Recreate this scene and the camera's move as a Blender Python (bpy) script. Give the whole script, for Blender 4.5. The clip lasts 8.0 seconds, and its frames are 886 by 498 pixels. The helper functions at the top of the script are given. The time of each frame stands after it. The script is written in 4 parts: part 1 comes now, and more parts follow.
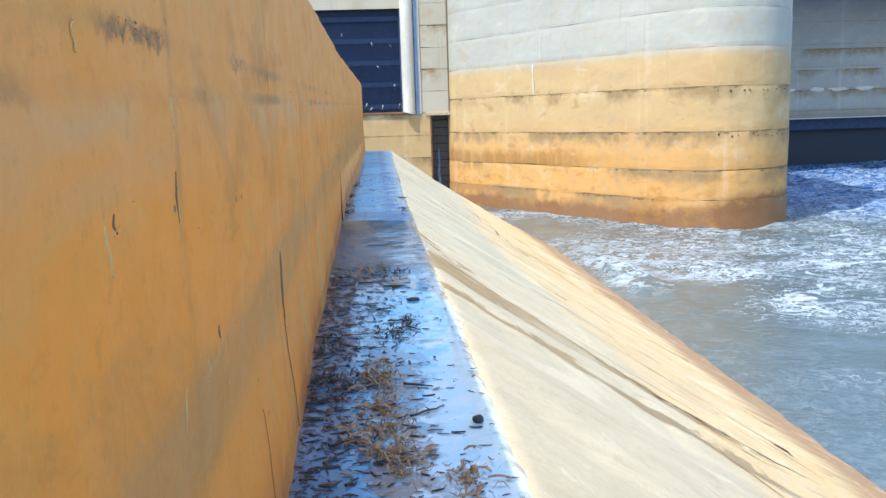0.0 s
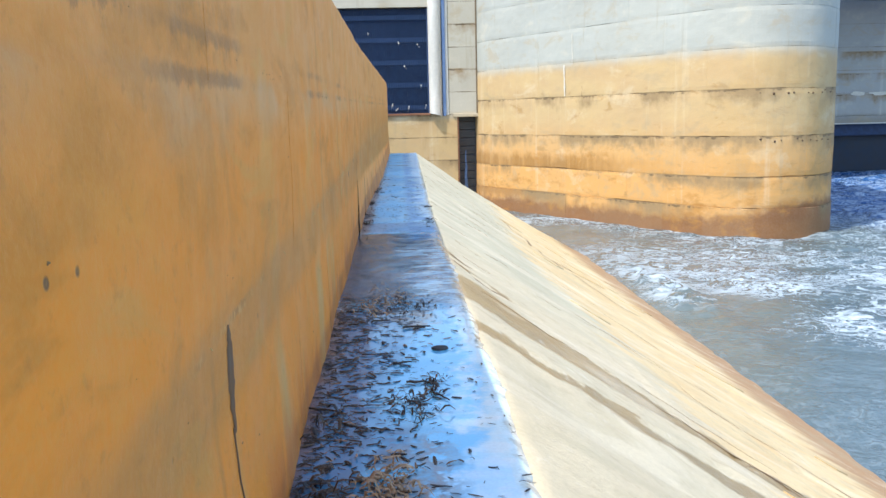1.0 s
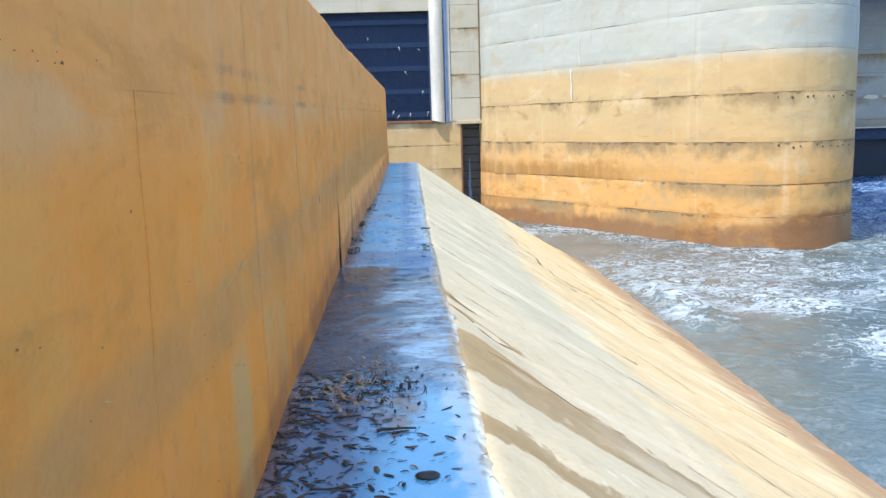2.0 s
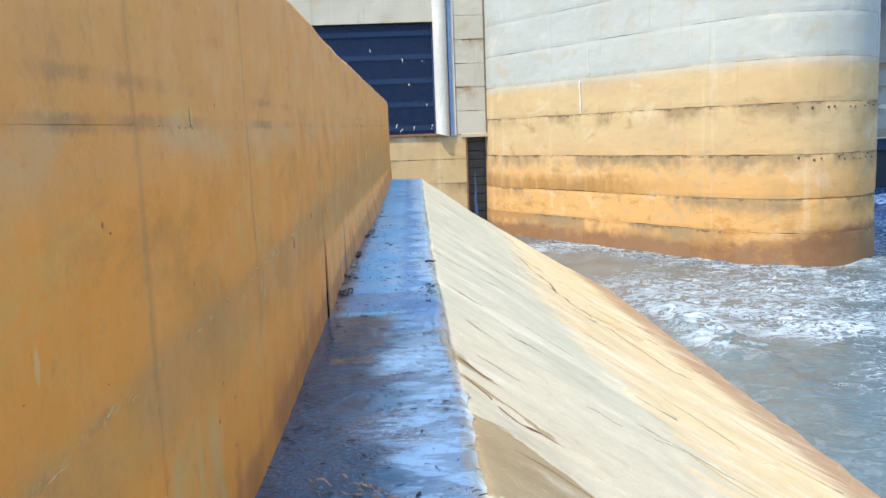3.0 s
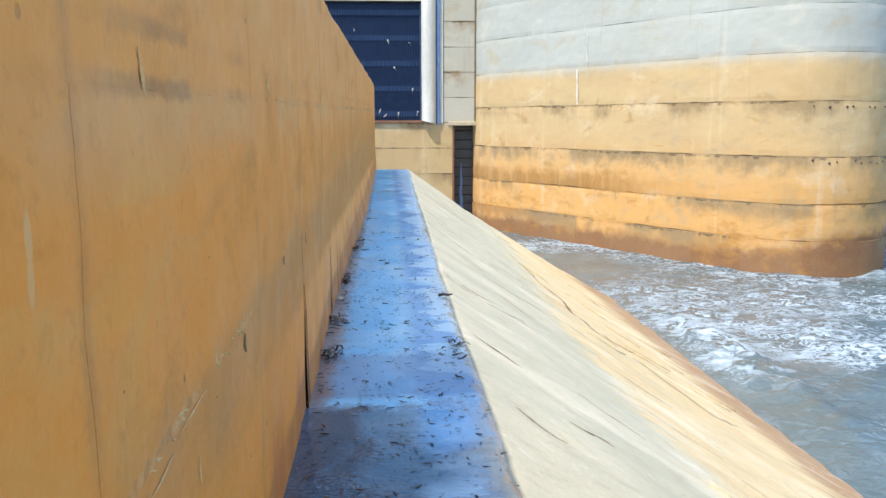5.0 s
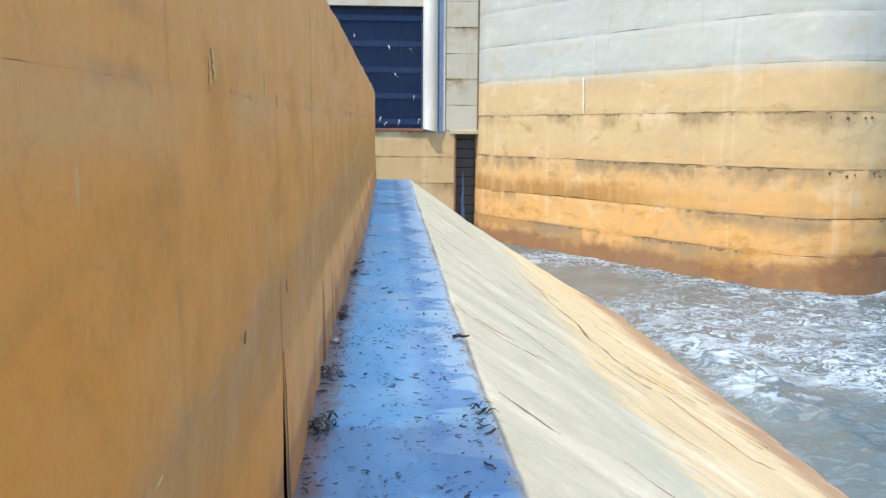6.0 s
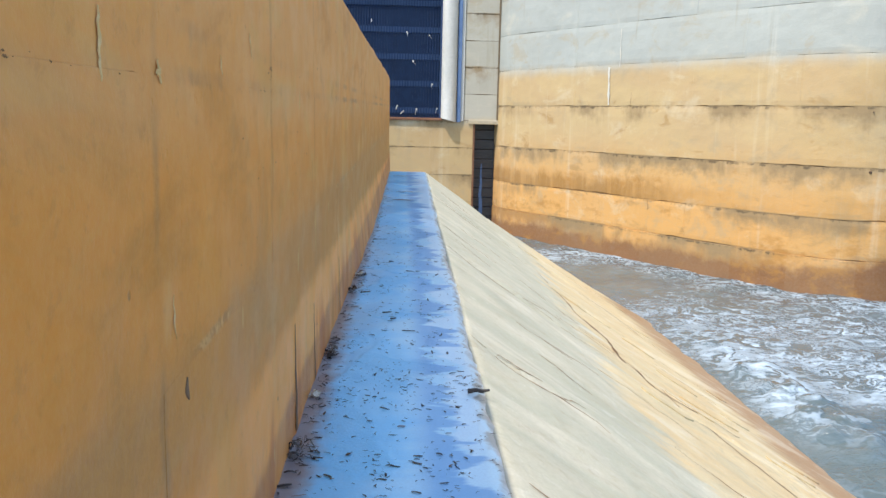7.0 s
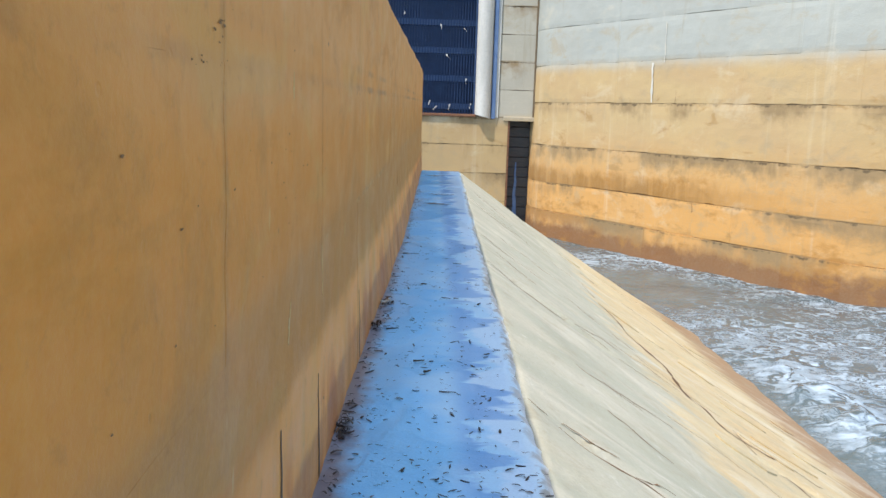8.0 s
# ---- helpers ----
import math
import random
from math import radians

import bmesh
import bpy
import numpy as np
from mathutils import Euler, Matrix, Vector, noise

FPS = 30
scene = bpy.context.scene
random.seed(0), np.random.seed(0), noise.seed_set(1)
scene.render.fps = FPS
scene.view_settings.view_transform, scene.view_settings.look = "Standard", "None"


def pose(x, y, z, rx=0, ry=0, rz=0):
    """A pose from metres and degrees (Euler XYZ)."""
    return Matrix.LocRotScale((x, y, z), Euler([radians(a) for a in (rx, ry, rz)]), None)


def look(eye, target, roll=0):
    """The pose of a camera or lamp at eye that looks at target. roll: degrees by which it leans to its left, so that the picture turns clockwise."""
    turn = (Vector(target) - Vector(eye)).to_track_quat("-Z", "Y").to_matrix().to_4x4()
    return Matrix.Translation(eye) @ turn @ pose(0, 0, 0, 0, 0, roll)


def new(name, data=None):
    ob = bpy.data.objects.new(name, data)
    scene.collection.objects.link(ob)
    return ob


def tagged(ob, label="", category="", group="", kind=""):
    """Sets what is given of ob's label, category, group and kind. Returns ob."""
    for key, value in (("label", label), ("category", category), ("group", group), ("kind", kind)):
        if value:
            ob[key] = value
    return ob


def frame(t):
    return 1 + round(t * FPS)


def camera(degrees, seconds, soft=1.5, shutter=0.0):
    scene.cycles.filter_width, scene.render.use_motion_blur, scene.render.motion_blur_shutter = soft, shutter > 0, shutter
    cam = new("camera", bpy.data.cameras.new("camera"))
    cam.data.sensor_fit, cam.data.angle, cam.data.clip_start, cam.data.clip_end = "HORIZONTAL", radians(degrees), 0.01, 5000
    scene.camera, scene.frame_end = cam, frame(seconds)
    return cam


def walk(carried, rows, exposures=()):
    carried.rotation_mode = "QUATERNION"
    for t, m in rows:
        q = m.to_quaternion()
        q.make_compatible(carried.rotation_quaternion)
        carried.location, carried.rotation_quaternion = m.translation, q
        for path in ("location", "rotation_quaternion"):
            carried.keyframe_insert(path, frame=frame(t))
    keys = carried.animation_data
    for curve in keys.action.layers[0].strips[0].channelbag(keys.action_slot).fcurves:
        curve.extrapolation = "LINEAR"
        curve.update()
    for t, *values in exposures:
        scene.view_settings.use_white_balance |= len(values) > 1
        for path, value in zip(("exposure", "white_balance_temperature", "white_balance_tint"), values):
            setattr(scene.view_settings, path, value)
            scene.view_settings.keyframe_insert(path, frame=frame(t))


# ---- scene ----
cam = camera(55.2, 8.0)
PATH = [
    (0, (-0.019, 0.131, 1.295), (0.132, 2.1, 0.978), -1.8),
    (0.5, (0.021, 0.764, 1.29), (0.135, 2.74, 1.0), -1.7),
    (1, (0.024, 1.452, 1.268), (0.117, 3.425, 0.957), -1.3),
    (1.5, (0.075, 2.133, 1.234), (0.168, 4.104, 0.911), -1.9),
    (1.7, (0.131, 2.48, 1.256), (0.216, 4.454, 0.95), -1.6),
    (2.8, (0.192, 4.133, 1.332), (0.264, 6.111, 1.049), -2.2),
    (3, (0.204, 4.331, 1.345), (0.276, 6.312, 1.078), -2.1),
    (3.5, (0.157, 4.978, 1.332), (0.251, 6.956, 1.051), -1.5),
    (4, (0.131, 5.6, 1.344), (0.242, 7.58, 1.086), -0.6),
    (4.5, (0.017, 6.205, 1.335), (0.125, 8.183, 1.062), -0.5),
    (4.7, (-0.02, 6.426, 1.363), (0.108, 8.402, 1.078), -0.2),
    (5.8, (-0.105, 7.593, 1.359), (0.026, 9.566, 1.054), 0.2),
    (6, (-0.103, 7.841, 1.358), (0.032, 9.817, 1.08), 0.4),
    (6.5, (-0.042, 8.47, 1.37), (0.082, 10.444, 1.071), 1.0),
    (7, (-0.011, 9.126, 1.376), (0.086, 11.1, 1.073), 1.3),
    (7.5, (0.01, 9.811, 1.371), (0.08, 11.785, 1.057), 2.0),
    (8, (-0.061, 10.441, 1.376), (-0.033, 12.416, 1.062), 1.9),
]
walk(cam, [(t, look(eye, target, roll)) for t, eye, target, roll in PATH], [(0.0, 1.14, 6250, 10), (4.5, 1.13, 6250, 10), (5.8, 1.08, 6250, 10), (6.5, 1.07, 6250, 10), (7.0, 0.95, 6250, 10), (8.0, 0.87, 6250, 10)])

# ---- light ----
SUN_TRAVEL = Vector((0.412, 0.30, -1.0)).normalized()
world = bpy.data.worlds.new("sky")
scene.world = world
world.use_nodes = True
wn = world.node_tree
sky = wn.nodes.new("ShaderNodeTexSky")
sky.sky_type, sky.sun_disc = "NISHITA", False
sky.sun_elevation, sky.sun_rotation = math.asin(-SUN_TRAVEL.z), math.atan2(-SUN_TRAVEL.x, -SUN_TRAVEL.y)
sky.air_density, sky.dust_density, sky.ozone_density = 1.3, 0.9, 2.5
wn.nodes["Background"].inputs["Strength"].default_value = 0.15
wn.links.new(sky.outputs["Color"], wn.nodes["Background"].inputs["Color"])
sun = new("sun", bpy.data.lights.new("sun", "SUN"))
sun.data.energy, sun.data.angle, sun.data.color = 3.05, radians(0.6), (1.0, 0.93, 0.82)
sun.matrix_world = look((0, 0, 30), Vector((0, 0, 30)) + SUN_TRAVEL)


# ---- materials ----
class Nodes:
    """A material with a small vocabulary of nodes; sockets or plain numbers go in, sockets come out."""

    def __init__(self, name):
        self.mat = bpy.data.materials.new(name)
        self.mat.use_nodes = True
        self.tree = self.mat.node_tree
        self.bsdf = self.tree.nodes["Principled BSDF"]
        self.pos = self.tree.nodes.new("ShaderNodeNewGeometry").outputs["Position"]
        sep = self.tree.nodes.new("ShaderNodeSeparateXYZ")
        self.tree.links.new(self.pos, sep.inputs[0])
        self.x, self.y, self.z = sep.outputs

    def give(self, socket, value):
        if isinstance(value, bpy.types.NodeSocket):
            self.tree.links.new(value, socket)
        else:
            socket.default_value = (*value, 1.0) if isinstance(value, tuple) and len(value) == 3 and socket.type == "RGBA" else value

    def math(self, op, a, b=0.0, c=0.0):
        n = self.tree.nodes.new("ShaderNodeMath")
        n.operation = op
        for s, v in zip(n.inputs, (a, b, c)):
            self.give(s, v)
        return n.outputs[0]

    def scaled(self, k, offset=(0.0, 0.0, 0.0)):
        n = self.tree.nodes.new("ShaderNodeVectorMath")
        n.operation = "MULTIPLY_ADD"
        self.give(n.inputs[0], self.pos)
        n.inputs[1].default_value, n.inputs[2].default_value = k, offset
        return n.outputs[0]

    def noise(self, k=(1.0, 1.0, 1.0), scale=1.0, detail=4.0, rough=0.55, distort=0.0, offset=(0.0, 0.0, 0.0)):
        n = self.tree.nodes.new("ShaderNodeTexNoise")
        self.give(n.inputs["Vector"], self.scaled(k, offset))
        for key, v in (("Scale", scale), ("Detail", detail), ("Roughness", rough), ("Distortion", distort)):
            n.inputs[key].default_value = v
        return n.outputs["Fac"]

    def cells(self, scale, k=(1.0, 1.0, 1.0), feature="F1"):
        n = self.tree.nodes.new("ShaderNodeTexVoronoi")
        n.feature = feature
        self.give(n.inputs["Vector"], self.scaled(k))
        n.inputs["Scale"].default_value = scale
        return n.outputs["Distance"]

    def step(self, v, lo, hi, a=0.0, b=1.0):
        n = self.tree.nodes.new("ShaderNodeMapRange")
        n.interpolation_type = "SMOOTHSTEP"
        for s, u in zip(n.inputs, (v, lo, hi, a, b)):
            self.give(s, u)
        return n.outputs[0]

    def mix(self, f, a, b, kind="MIX"):
        n = self.tree.nodes.new("ShaderNodeMix")
        n.data_type, n.blend_type = "RGBA", kind
        self.give(n.inputs[0], f)
        self.give(n.inputs[6], a)
        self.give(n.inputs[7], b)
        return n.outputs[2]

    def island(self):
        return self.tree.nodes.new("ShaderNodeNewGeometry").outputs["Random Per Island"]

    def chance(self):
        return self.tree.nodes.new("ShaderNodeObjectInfo").outputs["Random"]

    def stored(self, name):
        n = self.tree.nodes.new("ShaderNodeAttribute")
        n.attribute_name = name
        return n.outputs["Fac"]

    def band(self, v, centre, half, soft):
        """1 where v lies within half of centre, fading over soft."""
        return self.step(self.math("ABSOLUTE", self.math("SUBTRACT", v, centre)), half, self.math("ADD", half, soft), 1.0, 0.0)

    def done(self, colour, rough=0.8, bump=None, strength=0.3, distance=0.01, metal=0.0, **more):
        self.give(self.bsdf.inputs["Base Color"], colour)
        self.give(self.bsdf.inputs["Roughness"], rough)
        self.give(self.bsdf.inputs["Metallic"], metal)
        for key, v in more.items():
            self.give(self.bsdf.inputs[key.replace("_", " ")], v)
        if bump is not None:
            n = self.tree.nodes.new("ShaderNodeBump")
            n.inputs["Strength"].default_value, n.inputs["Distance"].default_value = strength, distance
            self.give(n.inputs["Height"], bump)
            self.tree.links.new(n.outputs[0], self.bsdf.inputs["Normal"])
        return self.mat


def orange_concrete():
    n = Nodes("rust_stained_concrete")
    big = n.noise((1, 0.38, 1), 1.0, 4, 0.55, 0.4)
    cloud = n.noise((1, 0.55, 1.4), 2.0, 5, 0.6, 0.8, (3, 5, 1))
    mid = n.noise((1, 0.7, 0.8), 5.0, 6, 0.66)
    fine = n.noise((1, 1, 1), 60.0, 4, 0.7)
    speck = n.noise((1, 1, 1), 17.0, 5, 0.72, 0.3, (1, 1, 7))
    streak = n.noise((1, 1.9, 0.32), 1.3, 6, 0.6, 0.5)
    # heights follow the casting joints, which rise slightly along the wall
    zt = n.math("SUBTRACT", n.z, n.math("MULTIPLY", n.y, 0.0115))
    zz = n.math("ADD", zt, n.math("MULTIPLY", n.math("SUBTRACT", mid, 0.5), 0.12))
    zw = n.math("ADD", zt, n.math("MULTIPLY", n.math("SUBTRACT", cloud, 0.5), 0.22))
    c = n.mix(n.step(big, 0.36, 0.64), (0.90, 0.280, 0.012), (0.78, 0.262, 0.020))
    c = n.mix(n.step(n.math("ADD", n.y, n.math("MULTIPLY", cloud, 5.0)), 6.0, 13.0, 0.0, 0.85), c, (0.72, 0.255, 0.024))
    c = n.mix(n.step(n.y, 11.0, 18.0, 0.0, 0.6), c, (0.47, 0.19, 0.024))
    c = n.mix(n.step(zw, 1.00, 1.50, 0.0, 0.75), c, (0.72, 0.315, 0.080))
    c = n.mix(n.math("MULTIPLY", n.step(cloud, 0.54, 0.66), 0.45), c, (0.66, 0.335, 0.075))
    c = n.mix(n.math("MULTIPLY", n.step(cloud, 0.46, 0.32), 0.5), c, (0.50, 0.185, 0.012))
    c = n.mix(n.math("MULTIPLY", n.step(streak, 0.56, 0.72), 0.18), c, (0.64, 0.34, 0.10))
    c = n.mix(n.math("MULTIPLY", n.step(streak, 0.44, 0.30), 0.14), c, (0.44, 0.18, 0.03))
    smudge = n.noise((1, 0.7, 1), 1.5, 6, 0.64, 0.8, (9, 2, 6))
    c = n.mix(n.math("MULTIPLY", n.step(smudge, 0.54, 0.66), 0.38), c, (0.42, 0.175, 0.028))
    c = n.mix(n.math("MULTIPLY", n.step(smudge, 0.44, 0.33), 0.35), c, (0.82, 0.32, 0.03))
    # pale leached band under the upper casting joint, and grime along both lines above it
    pale = n.math("MULTIPLY", n.math("MULTIPLY", n.step(zz, 1.12, 1.28), n.step(zz, 1.37, 1.31)), n.math("MULTIPLY", n.step(cloud, 0.40, 0.60, 0.05, 0.65), n.step(n.y, 10.0, 6.0, 0.35, 1.0)))
    c = n.mix(pale, c, (0.62, 0.355, 0.165))
    broken = n.noise((1, 1, 0.2), 1.2, 4, 0.62, 0.0, (0, 2, 0))
    for level, half, amount, offset in ((1.325, 0.006, 0.6, 0.02), (1.42, 0.005, 0.5, 0.04)):
        line = n.math("MULTIPLY", n.band(n.math("ADD", zt, n.math("MULTIPLY", n.math("SUBTRACT", speck, 0.5), 0.05)), level, half, 0.022), n.step(broken, 0.46 + offset, 0.60 + offset, 0.08, 1.0))
        c = n.mix(n.math("MULTIPLY", line, amount), c, (0.20, 0.105, 0.045))
    scar = n.math("MULTIPLY", n.band(n.math("ADD", zt, n.math("MULTIPLY", n.math("SUBTRACT", speck, 0.5), 0.10)), 1.424, 0.006, 0.022), n.math("MAXIMUM", n.band(n.y, 1.62, 0.12, 0.16), n.math("MULTIPLY", n.band(n.y, 2.70, 0.05, 0.2), 0.6)))
    c = n.mix(n.math("MULTIPLY", scar, n.step(speck, 0.38, 0.55, 0.25, 0.9)), c, (0.17, 0.085, 0.035))
    above = n.math("MULTIPLY", n.band(zz, 1.44, 0.03, 0.10), n.math("MULTIPLY", n.step(broken, 0.52, 0.64), n.step(speck, 0.40, 0.58)))
    c = n.mix(n.math("MULTIPLY", above, 0.22), c, (0.28, 0.145, 0.055))
    zl = n.math("MULTIPLY_ADD", n.math("MAXIMUM", n.math("SUBTRACT", n.y, 6.0), 0.0), 0.018, zw)
    # drab band below the lower joint, brighter skirt under it
    drab = n.math("MULTIPLY", n.math("MULTIPLY", n.step(zw, 0.44, 0.66), n.step(zz, 0.82, 0.72)), n.step(big, 0.30, 0.55, 0.55, 1.0))
    c = n.mix(n.math("MULTIPLY", drab, n.step(smudge, 0.35, 0.60, 0.25, 0.60)), c, (0.46, 0.215, 0.060))
    # soft shading above the far skirt, painted as a darker tone
    skirt_shade = n.math("MULTIPLY", n.math("MULTIPLY", n.step(zl, 0.42, 0.60), n.step(zw, 1.25, 0.60)), n.step(n.y, 8.0, 14.0, 0.0, 0.45))
    c = n.mix(skirt_shade, c, (0.40, 0.185, 0.045))
    edge = n.math("MULTIPLY", n.band(n.math("ADD", zt, n.math("MULTIPLY", n.math("SUBTRACT", speck, 0.5), 0.04)), 0.735, 0.004, 0.016), n.step(broken, 0.48, 0.62, 0.0, 0.45))
    c = n.mix(edge, c, n.mix(n.step(speck, 0.45, 0.55), (0.20, 0.11, 0.045), (0.68, 0.47, 0.23)))
    low = n.math("MULTIPLY", n.step(zl, 0.57, 0.44), n.step(n.noise((1, 1.6, 0.5), 1.3, 4), 0.30, 0.58, 0.5, 1.0))
    # far skirt's extra skylight is put into its brighter colour
    c = n.mix(n.math("MULTIPLY", low, 0.9), c, n.mix(n.step(n.y, 9.0, 13.0), (0.92, 0.285, 0.016), (0.96, 0.39, 0.095)))
    moss = n.math("MULTIPLY", n.step(zw, 0.56, 0.34), n.step(n.noise((1, 1.5, 0.3), 1.0, 5, 0.6, 0.4, (1, 6, 3)), 0.50, 0.62))
    c = n.mix(n.math("MULTIPLY", moss, n.step(n.y, 7.0, 11.0, 0.6, 0.22)), c, (0.58, 0.39, 0.14))
    rusty = n.math("MULTIPLY", n.step(zz, 0.30, 0.05), n.step(n.noise((1, 1.5, 0.5), 1.4, 5, 0.62, 0.4, (4, 0, 8)), 0.46, 0.60))
    c = n.mix(n.math("MULTIPLY", rusty, 0.7), c, (0.58, 0.135, 0.020))
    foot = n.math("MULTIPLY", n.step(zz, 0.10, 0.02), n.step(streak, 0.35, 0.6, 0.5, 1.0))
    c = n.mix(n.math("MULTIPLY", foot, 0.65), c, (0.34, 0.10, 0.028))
    yw = n.math("ADD", n.y, n.math("MULTIPLY", n.math("SUBTRACT", mid, 0.5), 0.06))
    for k, (yj, amount) in enumerate(((1.82, 0.40), (3.30, 0.30), (4.91, 0.15), (6.36, 0.45), (7.80, 0.36), (9.25, 0.32), (10.70, 0.55), (12.08, 0.35), (13.56, 0.25), (15.0, 0.25))):
        patchy = n.noise((1, 1, 1.4), 1.6, 4, 0.6, 0.0, (k * 2.3, 0, k))
        dirt_shade = n.math("MULTIPLY", n.band(yw, yj, 0.003, 0.034), n.step(patchy, 0.42, 0.62, 0.10 * amount, amount * 0.85))
        c = n.mix(dirt_shade, c, (0.24, 0.13, 0.055))
        ooze = n.math("MULTIPLY", n.band(yw, yj + 0.05, 0.01, 0.035), n.step(patchy, 0.48, 0.36, 0.0, amount * 0.6))
        c = n.mix(ooze, c, (0.66, 0.40, 0.16))
    fleck = n.math("MULTIPLY", n.step(n.cells(5.0, (1, 1.6, 0.5)), 0.10, 0.06), n.step(n.noise(scale=1.1, offset=(0, 4, 2)), 0.50, 0.58))
    c = n.mix(n.math("MULTIPLY", fleck, 0.5), c, (0.66, 0.46, 0.22))
    pits = n.step(n.cells(9.0), 0.10, 0.05)
    c = n.mix(n.math("MULTIPLY", pits, n.step(n.noise(scale=3.0), 0.54, 0.64)), c, (0.14, 0.07, 0.03))
    c = n.mix(n.step(speck, 0.54, 0.68, 0.0, 0.22), c, (0.34, 0.14, 0.03))
    c = n.mix(n.step(fine, 0.3, 0.75, 0.0, 0.22), c, (0.74, 0.38, 0.08))
    h = n.math("ADD", n.math("MULTIPLY", mid, 0.7), n.math("SUBTRACT", n.math("MULTIPLY_ADD", speck, 0.4, n.math("MULTIPLY", fine, 0.25)), n.math("MULTIPLY", pits, 0.3)))
    return n.done(c, n.step(mid, 0.3, 0.7, 0.5, 0.75), h, 0.4, 0.014)


def wet_ledge():
    n = Nodes("wet_ledge_concrete")
    big = n.noise((1.4, 0.8, 1), 1.1, 4, 0.55, 0.6)
    mid = n.noise((1, 1, 1), 7.0, 5, 0.6)
    fine = n.noise((1, 1, 1), 90.0, 3, 0.6)
    tongue = n.noise((0.5, 1.1, 1), 1.3, 5, 0.6, 0.3, (0, 3, 0))
    # the silted stretch between the two pools
    silt = n.math("MULTIPLY", n.step(n.math("ADD", n.y, n.math("MULTIPLY", mid, 0.8)), 7.2, 7.9), n.step(n.math("ADD", n.y, n.math("MULTIPLY", mid, 0.5)), 11.05, 10.85))
    dry_lit = n.math("MULTIPLY", n.step(n.math("ADD", n.x, n.math("MULTIPLY", tongue, 0.9)), 0.74, 0.86), n.step(mid, 0.25, 0.5, 0.5, 1.0))
    # blue of the skylight put into the grey concrete's colour
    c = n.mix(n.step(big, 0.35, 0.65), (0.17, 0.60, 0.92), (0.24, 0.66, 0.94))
    # dry tongues along the edge, with their lit brightness put into the colour too
    c = n.mix(n.math("MULTIPLY", dry_lit, 0.55), c, (0.46, 0.76, 0.93))
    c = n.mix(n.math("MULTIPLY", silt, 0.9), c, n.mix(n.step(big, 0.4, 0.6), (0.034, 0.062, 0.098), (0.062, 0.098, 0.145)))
    # silt towards the edge: reflected sky paled into its colour, gloss raised
    silt_shine = n.math("MULTIPLY", silt, n.step(n.math("ADD", n.math("ADD", n.x, n.step(n.y, 9.9, 9.3, 0.0, 0.18)), n.math("MULTIPLY", n.math("SUBTRACT", tongue, 0.5), 1.1)), 0.10, 0.45))
    c = n.mix(n.math("MULTIPLY", silt_shine, 0.8), c, n.mix(n.step(mid, 0.4, 0.6), (0.13, 0.19, 0.26), (0.24, 0.31, 0.38)))
    rusty = n.math("MULTIPLY", n.band(n.math("ADD", n.y, n.math("MULTIPLY", mid, 0.3)), 9.55, 0.03, 0.07), n.band(n.math("ADD", n.x, n.math("MULTIPLY", big, 0.2)), -0.06, 0.12, 0.08))
    c = n.mix(n.math("MULTIPLY", rusty, n.step(mid, 0.42, 0.55)), c, (0.40, 0.20, 0.10))
    # patches of mirrored sky painted onto the silt as pale blue
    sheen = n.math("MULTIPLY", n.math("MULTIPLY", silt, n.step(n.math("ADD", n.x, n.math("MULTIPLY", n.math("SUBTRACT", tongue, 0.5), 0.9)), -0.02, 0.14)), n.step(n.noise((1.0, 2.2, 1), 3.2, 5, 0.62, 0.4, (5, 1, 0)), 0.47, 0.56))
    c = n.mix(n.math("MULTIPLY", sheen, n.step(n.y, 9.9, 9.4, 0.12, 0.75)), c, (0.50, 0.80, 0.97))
    shore = n.math("SUBTRACT", n.math("ADD", n.x, n.math("ADD", n.math("MULTIPLY", n.math("SUBTRACT", mid, 0.5), 0.30), n.math("MULTIPLY", n.math("SUBTRACT", big, 0.5), 0.9))), n.step(n.y, 2.5, 7.0, 0.02, 0.34))
    # bright sky glare on the near shore, put in as a pale colour
    glare = n.math("MULTIPLY", n.step(shore, 0.0, 0.10), n.step(n.y, 7.6, 7.0))
    c = n.mix(n.math("MULTIPLY", glare, n.step(tongue, 0.35, 0.6, 0.6, 1.0)), c, n.mix(n.step(mid, 0.45, 0.6), (0.64, 0.87, 0.96), (0.78, 0.91, 0.95)))
    mud = n.math("MULTIPLY", n.band(n.math("ADD", n.x, n.math("MULTIPLY", n.math("SUBTRACT", mid, 0.5), 0.7)), 0.05, 0.07, 0.07), n.step(n.math("ADD", n.y, n.math("MULTIPLY", big, 2.0)), 6.0, 5.2))
    mud = n.math("MAXIMUM", mud, n.math("MULTIPLY", n.band(n.math("ADD", n.y, mid), 7.25, 0.15, 0.2), n.band(n.x, 0.0, 0.16, 0.1)))
    c = n.mix(n.math("MULTIPLY", mud, n.step(mid, 0.35, 0.55, 0.3, 0.85)), c, (0.36, 0.245, 0.155))
    # glare on the outer half and its bright tongues, put into the colour
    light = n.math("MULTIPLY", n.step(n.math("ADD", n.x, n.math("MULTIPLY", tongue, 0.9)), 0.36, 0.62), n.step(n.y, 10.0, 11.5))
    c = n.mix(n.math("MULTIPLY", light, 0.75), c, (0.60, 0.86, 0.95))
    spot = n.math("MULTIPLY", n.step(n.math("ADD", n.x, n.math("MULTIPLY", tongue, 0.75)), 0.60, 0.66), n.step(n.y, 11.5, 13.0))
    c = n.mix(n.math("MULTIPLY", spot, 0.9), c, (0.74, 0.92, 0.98))
